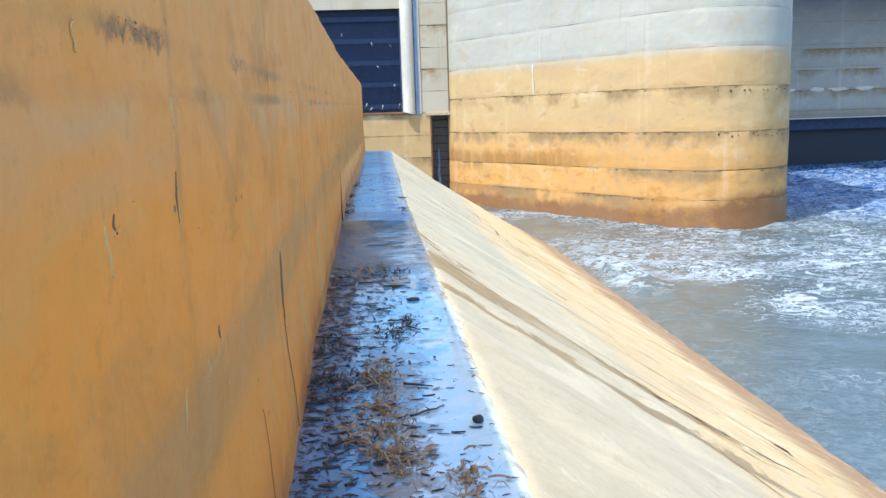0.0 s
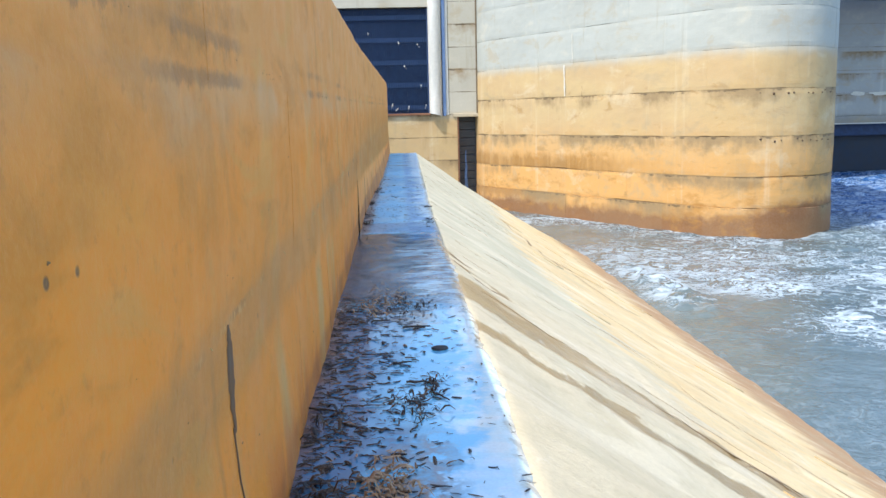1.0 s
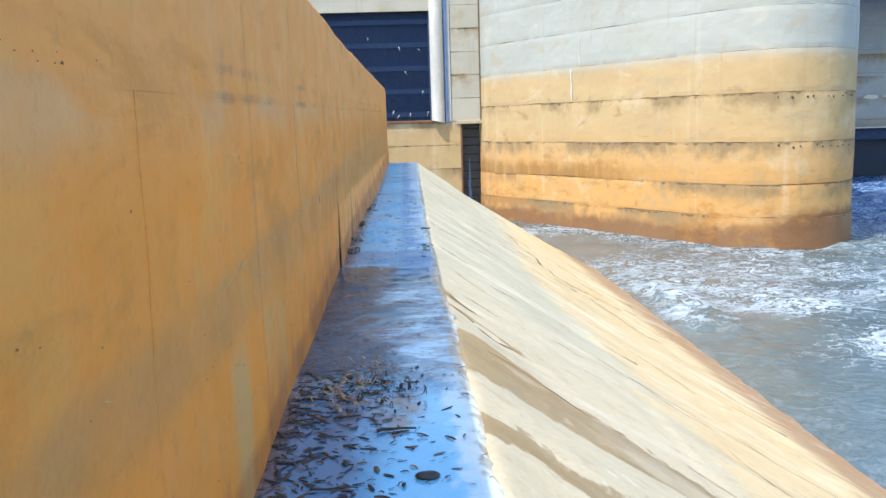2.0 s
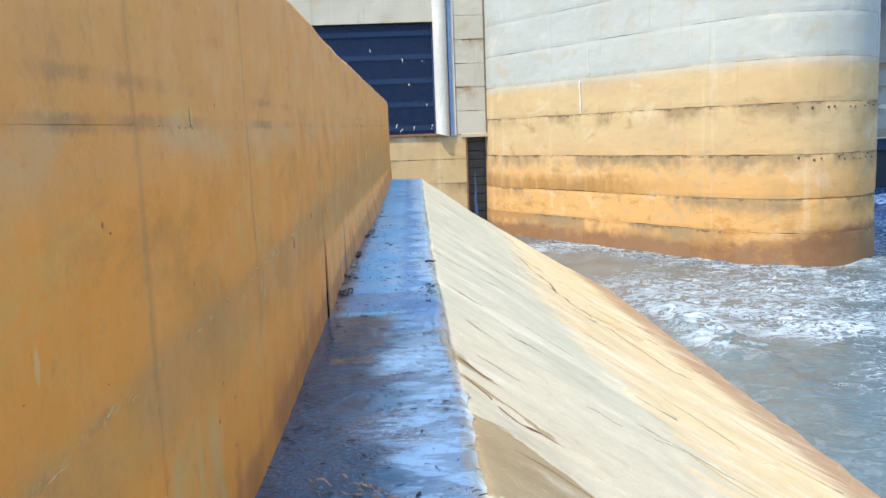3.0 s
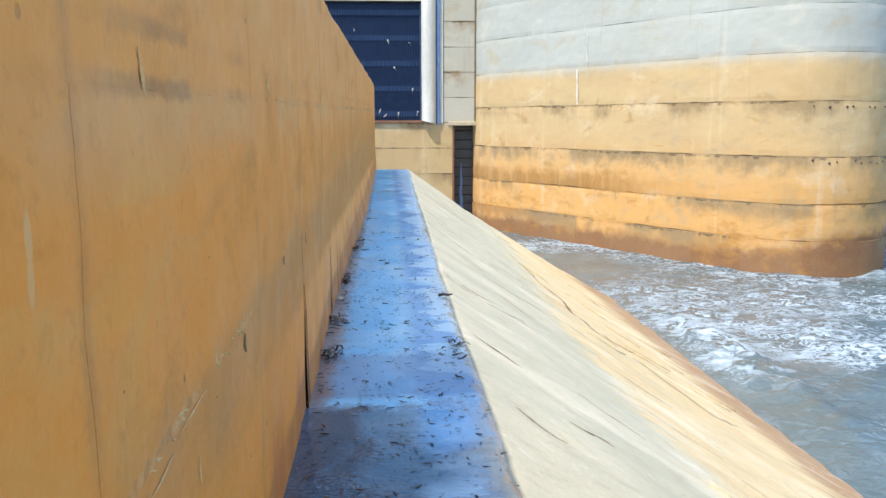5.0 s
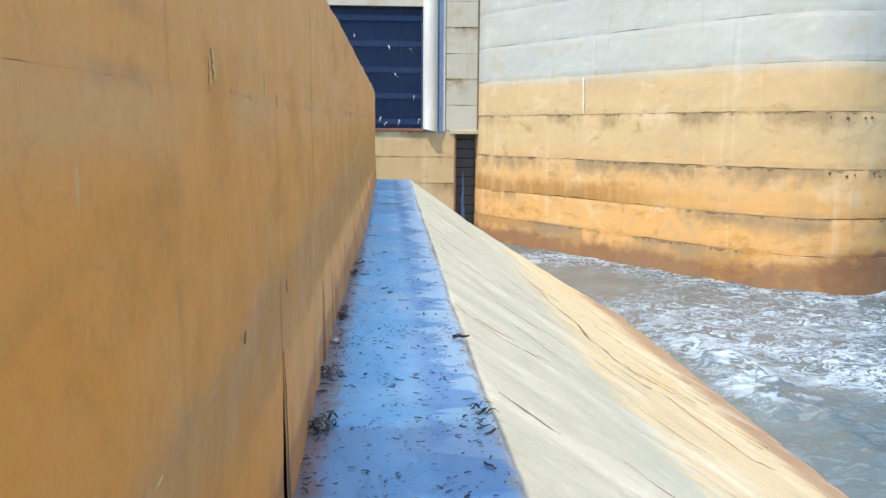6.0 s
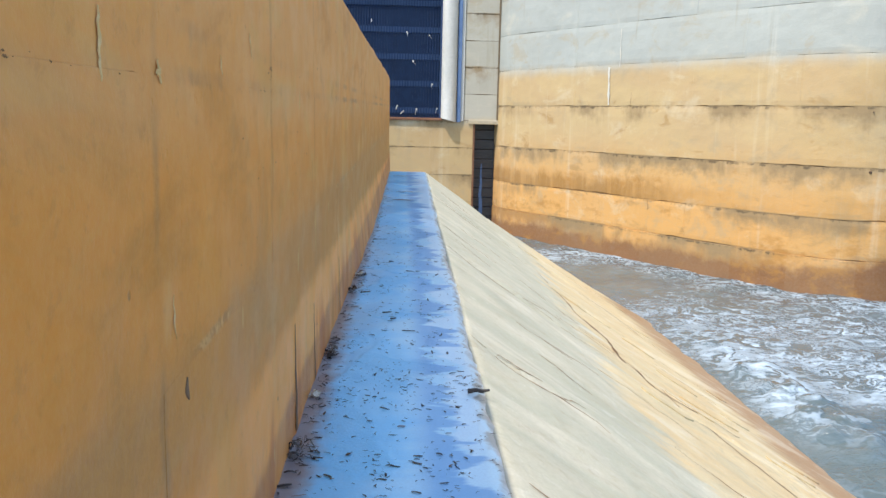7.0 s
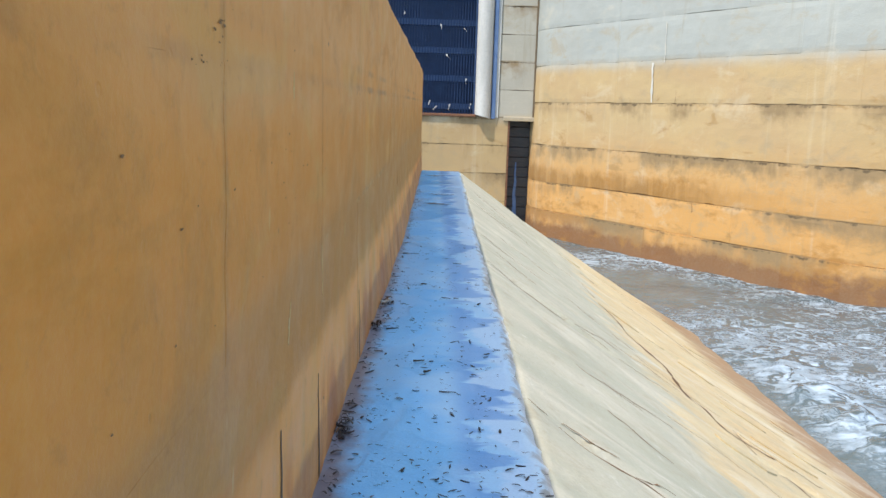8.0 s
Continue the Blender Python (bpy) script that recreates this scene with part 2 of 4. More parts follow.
    # shallow pools with ragged outlines reaching the edge, reflected sky put in as blue
    film = n.noise((0.28, 1.0, 1), 1.9, 5, 0.60, 0.25, (6, 0.4, 2))
    reach = n.math("ADD", n.math("ADD", n.math("MULTIPLY", film, 1.5), n.math("MULTIPLY", n.x, -0.95)), n.math("MULTIPLY", n.band(n.y, 10.75, 0.25, 0.3), 0.45))
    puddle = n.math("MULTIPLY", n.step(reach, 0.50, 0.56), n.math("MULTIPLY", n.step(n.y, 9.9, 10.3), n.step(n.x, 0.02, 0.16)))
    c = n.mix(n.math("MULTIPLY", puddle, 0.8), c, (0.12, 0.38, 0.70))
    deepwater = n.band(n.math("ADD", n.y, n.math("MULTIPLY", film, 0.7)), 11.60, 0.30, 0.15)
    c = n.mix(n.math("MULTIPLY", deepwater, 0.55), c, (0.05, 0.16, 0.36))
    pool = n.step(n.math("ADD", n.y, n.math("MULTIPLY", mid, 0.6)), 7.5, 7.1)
    # the pool's dark mirrored blue is put into its base colour
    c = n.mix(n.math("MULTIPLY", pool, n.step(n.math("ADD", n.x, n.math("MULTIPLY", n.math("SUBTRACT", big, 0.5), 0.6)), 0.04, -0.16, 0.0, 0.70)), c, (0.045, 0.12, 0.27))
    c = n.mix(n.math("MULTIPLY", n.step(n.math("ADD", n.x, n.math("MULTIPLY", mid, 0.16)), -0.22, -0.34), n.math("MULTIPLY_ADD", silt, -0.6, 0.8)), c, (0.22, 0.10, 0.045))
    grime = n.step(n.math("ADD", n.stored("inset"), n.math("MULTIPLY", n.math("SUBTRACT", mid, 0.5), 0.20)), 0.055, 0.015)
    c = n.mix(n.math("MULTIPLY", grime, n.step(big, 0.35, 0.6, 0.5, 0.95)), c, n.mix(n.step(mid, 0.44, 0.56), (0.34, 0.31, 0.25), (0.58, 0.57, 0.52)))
    c = n.mix(n.step(fine, 0.35, 0.7, 0.0, 0.10), c, (0.10, 0.12, 0.16))
    wet = n.math("MAXIMUM", n.step(n.noise((1.2, 0.6, 1), 1.7, 3, 0.5, 0.5, (4, 2, 0)), 0.42, 0.52), n.math("MAXIMUM", silt, pool))
    r = n.math("SUBTRACT", n.math("MULTIPLY_ADD", wet, -0.14, 0.42), n.math("MAXIMUM", n.math("MULTIPLY", silt, 0.235), n.math("MULTIPLY", pool, 0.22)))
    shiver = n.step(n.noise((1, 0.8, 1), 1.6, 3, 0.5, 0.4, (2, 8, 1)), 0.44, 0.56, 0.15, 1.0)
    ripple = n.math("MULTIPLY", n.noise((1.0, 1.5, 1), 26.0, 2, 0.5, 0.8), n.math("MULTIPLY", n.math("MULTIPLY", silt, shiver), 2.2))
    h = n.math("ADD", ripple, n.math("MULTIPLY", n.math("ADD", mid, n.math("MULTIPLY", fine, 0.3)), n.step(wet, 0.0, 1.0, 1.0, 0.10)))
    ior = n.math("MULTIPLY_ADD", pool, 0.2, 2.0)
    ior = n.math("MULTIPLY_ADD", n.math("MULTIPLY", pool, n.step(n.x, 0.22, -0.05)), -0.6, ior)
    ior = n.math("MULTIPLY_ADD", silt_shine, 1.0, n.math("MULTIPLY_ADD", silt, -0.70, ior))
    ior = n.math("MAXIMUM", n.math("MULTIPLY_ADD", mud, -0.8, ior), 1.3)
    return n.done(c, r, h, 0.45, 0.010, IOR=ior, Specular_IOR_Level=n.math("MULTIPLY_ADD", silt_shine, 0.5, n.math("MULTIPLY_ADD", glare, 0.3, 0.5)))


def slope_concrete():
    n = Nodes("weathered_slope_concrete")
    run = n.noise((0.35, 3.2, 0.35), 1.0, 6, 0.65, 0.35)
    run2 = n.noise((0.8, 1.6, 0.8), 1.0, 6, 0.62, 0.7, (3, 1, 0))
    hair = n.noise((1.2, 12.0, 1.2), 1.0, 4, 0.6, 0.3)
    big = n.noise((1, 0.5, 1), 0.5, 4, 0.6)
    fine = n.noise((1, 1, 1), 45.0, 4, 0.7)
    w = n.math("ADD", n.x, n.math("MULTIPLY", n.math("SUBTRACT", run, 0.5), 2.2))
    c = n.mix(n.step(run2, 0.35, 0.68), (0.42, 0.40, 0.285), (0.53, 0.475, 0.34))
    near = n.math("MULTIPLY", n.step(n.y, 12.5, 8.5), n.step(big, 0.3, 0.6, 0.5, 1.0))
    c = n.mix(n.math("MULTIPLY", near, 0.75), c, (0.555, 0.46, 0.30))
    lower = n.step(n.math("ADD", w, n.math("MULTIPLY", n.math("ABSOLUTE", n.math("SUBTRACT", n.y, 16.0)), -0.075)), 1.82, 2.28)
    c = n.mix(n.math("MULTIPLY", lower, 0.9), c, n.mix(n.step(run2, 0.3, 0.7), (0.62, 0.42, 0.185), (0.64, 0.50, 0.27)))
    c = n.mix(n.math("MULTIPLY", n.step(run2, 0.60, 0.74), 0.32), c, (0.72, 0.68, 0.58))
    c = n.mix(n.math("MULTIPLY", n.step(run2, 0.40, 0.26), 0.22), c, (0.34, 0.26, 0.15))
    c = n.mix(n.math("MULTIPLY", n.step(w, 4.9, 5.7), 0.9), c, (0.30, 0.145, 0.05))
    # two seeps that leave the ledge and run down the slope
    wob = n.math("MULTIPLY", n.math("SUBTRACT", n.noise((1.5, 1.5, 0), 1.3, 6, 0.68), 0.5), 0.95)
    yy = n.math("ADD", n.y, wob)
    a = n.math("MULTIPLY", n.band(n.math("ADD", yy, n.math("MULTIPLY", n.x, 0.10)), 7.98, n.math("MULTIPLY", n.step(n.x, 0.4, 1.2, 0.46, 0.29), n.step(n.x, 1.0, 3.6, 1.0, 0.2)), 0.03), n.step(n.x, 4.2, 3.0))
    b = n.math("MULTIPLY", n.band(n.math("ADD", yy, n.math("MULTIPLY", n.x, 0.06)), 6.66, n.step(n.x, 0.4, 3.6, 0.15, 0.12), 0.03), n.step(n.x, 4.0, 3.2))
    yd = n.math("ADD", n.math("MULTIPLY_ADD", n.x, 0.30, n.y), n.math("MULTIPLY", wob, 0.35))
    d = n.math("MULTIPLY", n.band(yd, 9.66, n.step(n.x, 0.42, 0.72, 0.11, 0.01), 0.03), n.step(n.x, 0.76, 0.68))
    e = n.math("MULTIPLY", n.band(yd, 9.20, n.step(n.x, 0.42, 1.0, 0.035, 0.008), 0.02), n.step(n.x, 1.05, 0.95))
    seep = n.math("MAXIMUM", n.math("MAXIMUM", a, b), n.math("MAXIMUM", d, e))
    c = n.mix(n.math("MULTIPLY", seep, 0.92), c, n.mix(n.step(run, 0.35, 0.65), (0.22, 0.135, 0.040), (0.30, 0.20, 0.075)))
    scuff = n.noise((2.6, 3.6, 2.6), 1.7, 7, 0.72, 0.6, (8, 2, 5))
    grain = n.noise((1, 1, 1), 14.0, 5, 0.75)
    c = n.mix(n.step(grain, 0.52, 0.70, 0.0, 0.22), c, (0.30, 0.26, 0.18))
    c = n.mix(n.step(grain, 0.42, 0.30, 0.0, 0.18), c, (0.70, 0.67, 0.58))
    c = n.mix(n.step(scuff, 0.52, 0.66, 0.0, 0.5), c, (0.36, 0.29, 0.185))
    c = n.mix(n.step(scuff, 0.42, 0.30, 0.0, 0.45), c, (0.72, 0.67, 0.55))
    blotch = n.noise((0.5, 1.1, 0.5), 1.1, 5, 0.6, 1.2, (5, 5, 2))
    c = n.mix(n.step(blotch, 0.54, 0.66, 0.0, 0.30), c, (0.74, 0.66, 0.50))
    c = n.mix(n.step(blotch, 0.46, 0.34, 0.0, 0.30), c, (0.36, 0.31, 0.19))
    c = n.mix(n.step(fine, 0.3, 0.75, 0.06, 0.32), c, (0.30, 0.26, 0.19))
    c = n.mix(n.math("MULTIPLY", n.step(hair, 0.60, 0.72), n.step(run, 0.45, 0.6, 0.0, 0.12)), c, (0.33, 0.27, 0.17))
    h = n.math("ADD", n.math("MULTIPLY_ADD", grain, 0.5, n.math("MULTIPLY_ADD", scuff, 0.8, n.math("MULTIPLY", run2, 0.35))), n.math("MULTIPLY_ADD", fine, 0.25, n.math("MULTIPLY", hair, 0.25)))
    r = n.math("MULTIPLY_ADD", seep, -0.4, 0.75)
    return n.done(c, r, h, 0.5, 0.018)


def dam_concrete(name, tide, pale, ochre, deep, waterline=-3.8, joints=(), nose=False):
    """Board-marked concrete, pale above the high-water mark and stained below it."""
    n = Nodes(name)
    big = n.noise((1, 1, 1.6), 0.35, 5, 0.6, 0.3)
    mid = n.noise((1, 1, 1), 1.6, 6, 0.65)
    streak = n.noise((2.6, 2.6, 0.16), 1.0, 6, 0.65)
    fine = n.noise((1, 1, 1), 14.0, 4, 0.7)
    zz = n.math("ADD", n.z, n.math("MULTIPLY", n.math("SUBTRACT", mid, 0.5), 0.9))
    c = n.mix(n.step(big, 0.35, 0.65), pale, tuple(v * 0.90 for v in pale))
    low = n.mix(n.step(big, 0.35, 0.65), ochre, tuple(v * k for v, k in zip(ochre, (0.93, 0.90, 0.92))))
    c = n.mix(n.step(n.math("MULTIPLY_ADD", zz, 0.5, n.math("MULTIPLY", n.z, 0.5)), tide + 0.30, tide - 0.45), c, low)
    c = n.mix(n.math("MULTIPLY", n.step(zz, tide - 2.2, tide - 5.2), 0.85), c, deep)
    blot = n.math("MULTIPLY", n.step(n.noise((1, 1, 2.2), 0.8, 5, 0.65, 0.5, (7, 3, 1)), 0.56, 0.70), n.step(n.z, tide, tide - 1.5))
    c = n.mix(n.math("MULTIPLY", blot, 0.7), c, (0.36, 0.20, 0.06))
    c = n.mix(n.math("MULTIPLY", n.step(streak, 0.60, 0.78), 0.3), c, (0.66, 0.60, 0.48))
    c = n.mix(n.math("MULTIPLY", n.step(streak, 0.40, 0.27), 0.35), c, (0.30, 0.24, 0.15))
    runs = n.noise((1.5, 1.5, 0.06), 1.0, 5, 0.6, 0.2, (3, 8, 0))
    c = n.mix(n.math("MULTIPLY", n.step(runs, 0.58, 0.72), 0.22), c, (0.72, 0.66, 0.52))
    weather = n.noise((0.7, 0.7, 1.1), 0.9, 7, 0.70, 0.4, (6, 1, 3))
    c = n.mix(n.step(weather, 0.52, 0.68, 0.0, 0.48), c, (0.38, 0.29, 0.165))
    c = n.mix(n.step(weather, 0.46, 0.32, 0.0, 0.28), c, (0.64, 0.56, 0.40))
    wl = zz
    if nose:
        wl = n.math("SUBTRACT", zz, n.step(n.x, 11.5, 16.5, 0.0, 0.75))
        # ochre dirt, also carrying the shade of the nose turned from the sun
        dirt_shade = n.math("MULTIPLY", n.math("MULTIPLY", n.step(n.x, 10.5, 15.0), n.step(n.z, 3.7, 2.2)), n.step(n.noise((1, 1, 1.5), 0.6, 6, 0.66, 0.3, (1, 7, 2)), 0.36, 0.60))
        c = n.mix(n.math("MULTIPLY", dirt_shade, 0.5), c, (0.40, 0.235, 0.075))
        damp = n.noise((1, 1, 0.7), 0.75, 6, 0.68, 0.3, (4, 4, 9))
        ragged = n.math("MULTIPLY", n.math("SUBTRACT", damp, 0.5), 1.6)
        rise = n.math("MULTIPLY", n.step(n.math("ADD", n.z, ragged), -0.55, -1.05), n.step(n.z, -1.46, -1.40))
        c = n.mix(n.math("MULTIPLY", n.math("MULTIPLY", rise, n.step(n.x, 11.5, 8.0, 0.15, 0.95)), n.step(streak, 0.3, 0.6, 0.5, 1.0)), c, (0.33, 0.155, 0.028))
        drip = n.math("MULTIPLY", n.step(n.math("ADD", n.z, ragged), -3.35, -2.85), n.step(n.z, -2.60, -2.68))
        c = n.mix(n.math("MULTIPLY", drip, n.math("MAXIMUM", n.step(n.x, 8.6, 6.8, 0.0, 0.75), n.step(n.x, 13.0, 15.5, 0.1, 0.6))), c, (0.27, 0.13, 0.035))
    c = n.mix(n.math("MULTIPLY", n.step(wl, waterline + 0.95, waterline + 0.45), 0.85), c, (0.165, 0.062, 0.020))
    c = n.mix(n.step(fine, 0.35, 0.75, 0.0, 0.16), c, (0.35, 0.30, 0.22))
    ore = n.math("MULTIPLY", n.step(n.noise((0.6, 0.6, 1.1), 0.9, 6, 0.70, 0.15, (2, 9, 4)), 0.54, 0.68), n.step(n.z, tide - 2.9, tide - 3.9))
    c = n.mix(n.math("MULTIPLY", ore, 0.75), c, (0.40, 0.185, 0.035))
    for k, zj in enumerate(joints):
        hang = n.math("MULTIPLY", n.step(n.math("ADD", n.z, n.math("ADD", n.math("MULTIPLY", n.math("SUBTRACT", streak, 0.5), 0.5), n.math("MULTIPLY", n.math("SUBTRACT", mid, 0.5), 1.5))), zj - 0.72, zj - 0.04), n.step(n.z, zj + 0.06, zj))
        where = n.step(n.noise((1, 1, 0.3), 0.33, 5, 0.62, 0.0, (k * 3.7, k * 1.3, 0)), 0.44, 0.58)
        c = n.mix(n.math("MULTIPLY", n.math("MULTIPLY", hang, where), 0.9), c, (0.25, 0.165, 0.075))
        grit = n.noise((1, 1, 1), 3.2, 5, 0.7, 0.4, (k * 2.1, 0, k))
        line = n.band(n.math("ADD", n.z, n.math("MULTIPLY", n.math("SUBTRACT", grit, 0.5), 0.30)), zj - 0.02, 0.012, 0.05)
        c = n.mix(n.math("MULTIPLY", n.math("MULTIPLY", line, n.step(grit, 0.44, 0.60)), n.step(where, 0.0, 0.6, 0.25, 0.85)), c, (0.085, 0.055, 0.025))
    tone = n.chance()
    c = n.mix(n.step(tone, 0.0, 1.0, 0.0, 0.08), c, (0.42, 0.33, 0.20))
    h = n.math("ADD", n.math("MULTIPLY", mid, 0.5), n.math("MULTIPLY", fine, 0.4))
    return n.done(c, 0.82, h, 0.5, 0.03)


def plain(name, a, b, scale=8.0, rough=0.6, metal=0.0, k=(1, 1, 1), strength=0.25, distance=0.006):
    n = Nodes(name)
    f = n.noise(k, scale, 5, 0.65)
    g = n.noise((1, 1, 1), scale * 7, 3, 0.6)
    c = n.mix(n.step(f, 0.32, 0.68), a, b)
    c = n.mix(n.step(g, 0.4, 0.8, 0.0, 0.25), c, tuple(v * 0.5 for v in a))
    return n.done(c, n.step(f, 0.3, 0.7, rough - 0.1, rough + 0.1), n.math("ADD", f, n.math("MULTIPLY", g, 0.4)), strength, distance, metal)


def litter_material():
    n = Nodes("dead_leaves_and_bark")
    i = n.island()
    c = n.mix(n.step(i, 0.15, 0.75), (0.022, 0.020, 0.022), (0.075, 0.048, 0.028))
    c = n.mix(n.step(i, 0.90, 0.97), c, (0.30, 0.18, 0.095))
    c = n.mix(n.step(n.noise(scale=60.0), 0.35, 0.7, 0.0, 0.5), c, (0.02, 0.017, 0.015))
    return n.done(c, 0.55, n.noise(scale=150.0), 0.3, 0.002)


def river_water():
    n = Nodes("muddy_river_water")
    warp = n.tree.nodes.new("ShaderNodeTexNoise")
    n.give(warp.inputs["Vector"], n.scaled((0.22, 0.22, 0.22)))
    warp.inputs["Detail"].default_value = 3.0
    add = n.tree.nodes.new("ShaderNodeVectorMath")
    add.operation = "MULTIPLY_ADD"
    n.give(add.inputs[0], warp.outputs["Color"])
    add.inputs[1].default_value = (4.5, 4.5, 0.0)
    n.give(add.inputs[2], n.pos)
    def swirl(k, detail, rough, distort):
        t = n.tree.nodes.new("ShaderNodeTexNoise")
        m = n.tree.nodes.new("ShaderNodeVectorMath")
        m.operation = "MULTIPLY"
        n.give(m.inputs[0], add.outputs[0])
        m.inputs[1].default_value = k
        n.give(t.inputs["Vector"], m.outputs[0])
        for key, v in (("Scale", 1.0), ("Detail", detail), ("Roughness", rough), ("Distortion", distort)):
            t.inputs[key].default_value = v
        return t.outputs["Fac"]
    wide = n.noise((0.10, 0.13, 0), 1.0, 3, 0.5, 0.3, (2.5, 0.7, 0))
    s1 = swirl((0.26, 0.40, 0), 5, 0.58, 0.9)
    s2 = swirl((0.8, 1.2, 0), 5, 0.60, 1.0)
    vein = n.step(n.math("ABSOLUTE", n.math("SUBTRACT", s1, 0.5)), 0.030, 0.0)
    vein2 = n.step(n.math("ABSOLUTE", n.math("SUBTRACT", s2, 0.5)), 0.05, 0.0)
    # rougher towards the open channel, and a boil that breaks along the foot of the slope
    rage = n.step(n.math("ADD", n.x, n.math("MULTIPLY", n.y, 0.22)), 7.0, 22.0)
    boil = n.math("MULTIPLY", n.band(n.math("ADD", n.x, n.math("MULTIPLY", n.y, -0.03)), 6.75, 0.35, 1.0), n.band(n.y, 26.5, 2.0, 3.5))
    lot = n.math("MAXIMUM", rage, n.math("MULTIPLY", boil, 0.8))
    patch = n.step(n.math("ADD", wide, n.math("MULTIPLY", lot, 0.28)), 0.57, 0.82)
    lace = n.math("MAXIMUM", vein, n.math("MULTIPLY", vein2, 0.6))
    cover = n.math("MULTIPLY", lace, n.math("MULTIPLY_ADD", patch, 0.85, 0.10))
    solid = n.math("MULTIPLY", n.step(n.math("ADD", s1, n.math("MULTIPLY", lot, 0.12)), 0.64, 0.80), n.step(s2, 0.40, 0.62, 0.1, 0.9))
    foam = n.math("MINIMUM", n.math("MAXIMUM", cover, n.math("MULTIPLY", solid, n.math("MULTIPLY_ADD", patch, 0.9, 0.1))), 1.0)
    foam = n.math("MAXIMUM", foam, n.math("MULTIPLY", boil, n.step(s2, 0.42, 0.62, 0.0, 0.75)))
    foam = n.math("MULTIPLY", foam, n.step(n.noise((1.0, 1.6, 0), 2.4, 6, 0.72, 0.6, (3, 3, 0)), 0.36, 0.60, 0.30, 1.0))
    c = n.mix(n.step(wide, 0.35, 0.65), (0.080, 0.110, 0.116), (0.074, 0.108, 0.124))
    # shaded deep blue of the far channel put into the water's colour
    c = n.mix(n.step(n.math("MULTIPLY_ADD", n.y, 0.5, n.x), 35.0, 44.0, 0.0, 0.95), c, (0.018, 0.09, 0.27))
    c = n.mix(foam, c, (0.56, 0.66, 0.74))
    r = n.math("MULTIPLY_ADD", foam, 0.6, 0.16)
    h = n.math("ADD", n.math("MULTIPLY", s2, 0.6), n.math("ADD", n.math("MULTIPLY", foam, 0.5), n.math("MULTIPLY", n.noise((1, 1.4, 0), 5.0, 4, 0.6), 0.25)))
    return n.done(c, r, h, 0.55, 0.10)


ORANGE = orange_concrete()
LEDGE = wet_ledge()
SLOPE = slope_concrete()
PIER = dam_concrete("stained_pier_concrete", 3.55, (0.405, 0.412, 0.365), (0.52, 0.36, 0.165), (0.64, 0.315, 0.075), joints=(-2.66, -1.42, 0.18, 2.02), nose=True)
DAM = dam_concrete("stained_dam_concrete", 1.3, (0.47, 0.43, 0.34), (0.50, 0.34, 0.15), (0.54, 0.33, 0.11), joints=(1.3, 0.1, -1.2, 3.8, 6.2))
BACK = dam_concrete("grey_dam_concrete", 0.6, (0.37, 0.365, 0.335), (0.235, 0.222, 0.19), (0.22, 0.17, 0.11), -3.8, (2.15, 3.7, 5.3))
SEAM = plain("brown_joint", (0.24, 0.11, 0.03), (0.34, 0.17, 0.05), 6.0, 0.9)
JOINT = plain("dark_joint", (0.13, 0.09, 0.05), (0.20, 0.14, 0.08), 6.0, 0.9)
CRACK = plain("damp_crack", (0.05, 0.028, 0.015), (0.10, 0.055, 0.025), 12.0, 0.7)
STAIN = plain("brown_damp_stain", (0.11, 0.05, 0.016), (0.19, 0.088, 0.028), 14.0, 0.6)
PIT = plain("broken_brown_concrete", (0.17, 0.085, 0.03), (0.28, 0.15, 0.06), 40.0, 0.9)
SCALE = plain("lime_deposit", (0.62, 0.38, 0.13), (0.72, 0.50, 0.24), 25.0, 0.8)
RACK = plain("dark_blue_painted_steel", (0.007, 0.022, 0.070), (0.016, 0.042, 0.115), 3.0, 0.5, 0.3)
GATE = plain("black_blue_gate_steel", (0.004, 0.010, 0.026), (0.008, 0.020, 0.045), 2.0, 0.6, 0.0)
BEAM = plain("worn_blue_steel", (0.030, 0.065, 0.15), (0.06, 0.10, 0.20), 3.0, 0.5, 0.3)
GUIDE = plain("white_painted_steel", (0.52, 0.49, 0.43), (0.64, 0.60, 0.53), 2.0, 0.45, 0.0, (1, 1, 0.3))
GROOVE = plain("blue_shadow_and_seep", (0.10, 0.16, 0.30), (0.15, 0.22, 0.36), 3.0, 0.5, 0.3)
LOG = plain("wet_black_timber", (0.035, 0.030, 0.030), (0.075, 0.060, 0.050), 3.0, 0.5, 0.0, (1, 1, 4))
LIME = plain("lime_streak", (0.58, 0.54, 0.44), (0.66, 0.62, 0.52), 5.0, 0.9)
BARE = plain("spalled_pale_concrete", (0.66, 0.62, 0.54), (0.78, 0.75, 0.68), 5.0, 0.9)
STONE = plain("black_wet_stone", (0.02, 0.02, 0.022), (0.05, 0.048, 0.045), 40.0, 0.4)
TWIG = plain("wet_dark_wood", (0.030, 0.024, 0.020), (0.075, 0.052, 0.034), 50.0, 0.6)
LITTER = litter_material()
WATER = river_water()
RUST = plain("rusted_steel", (0.16, 0.065, 0.03), (0.26, 0.12, 0.06), 6.0, 0.75)


# ---- mesh helpers ----
def mesh_object(name, verts, faces, material, parent=None, label="", smooth=False):
    me = bpy.data.meshes.new(name)
    me.from_pydata([tuple(v) for v in verts], [], [tuple(f) for f in faces])
    me.materials.append(material)
    if smooth:
        me.shade_smooth()
    ob = new(name, me)
    if parent is not None:
        ob.parent = parent
    if label:
        ob["label"] = label
    return ob


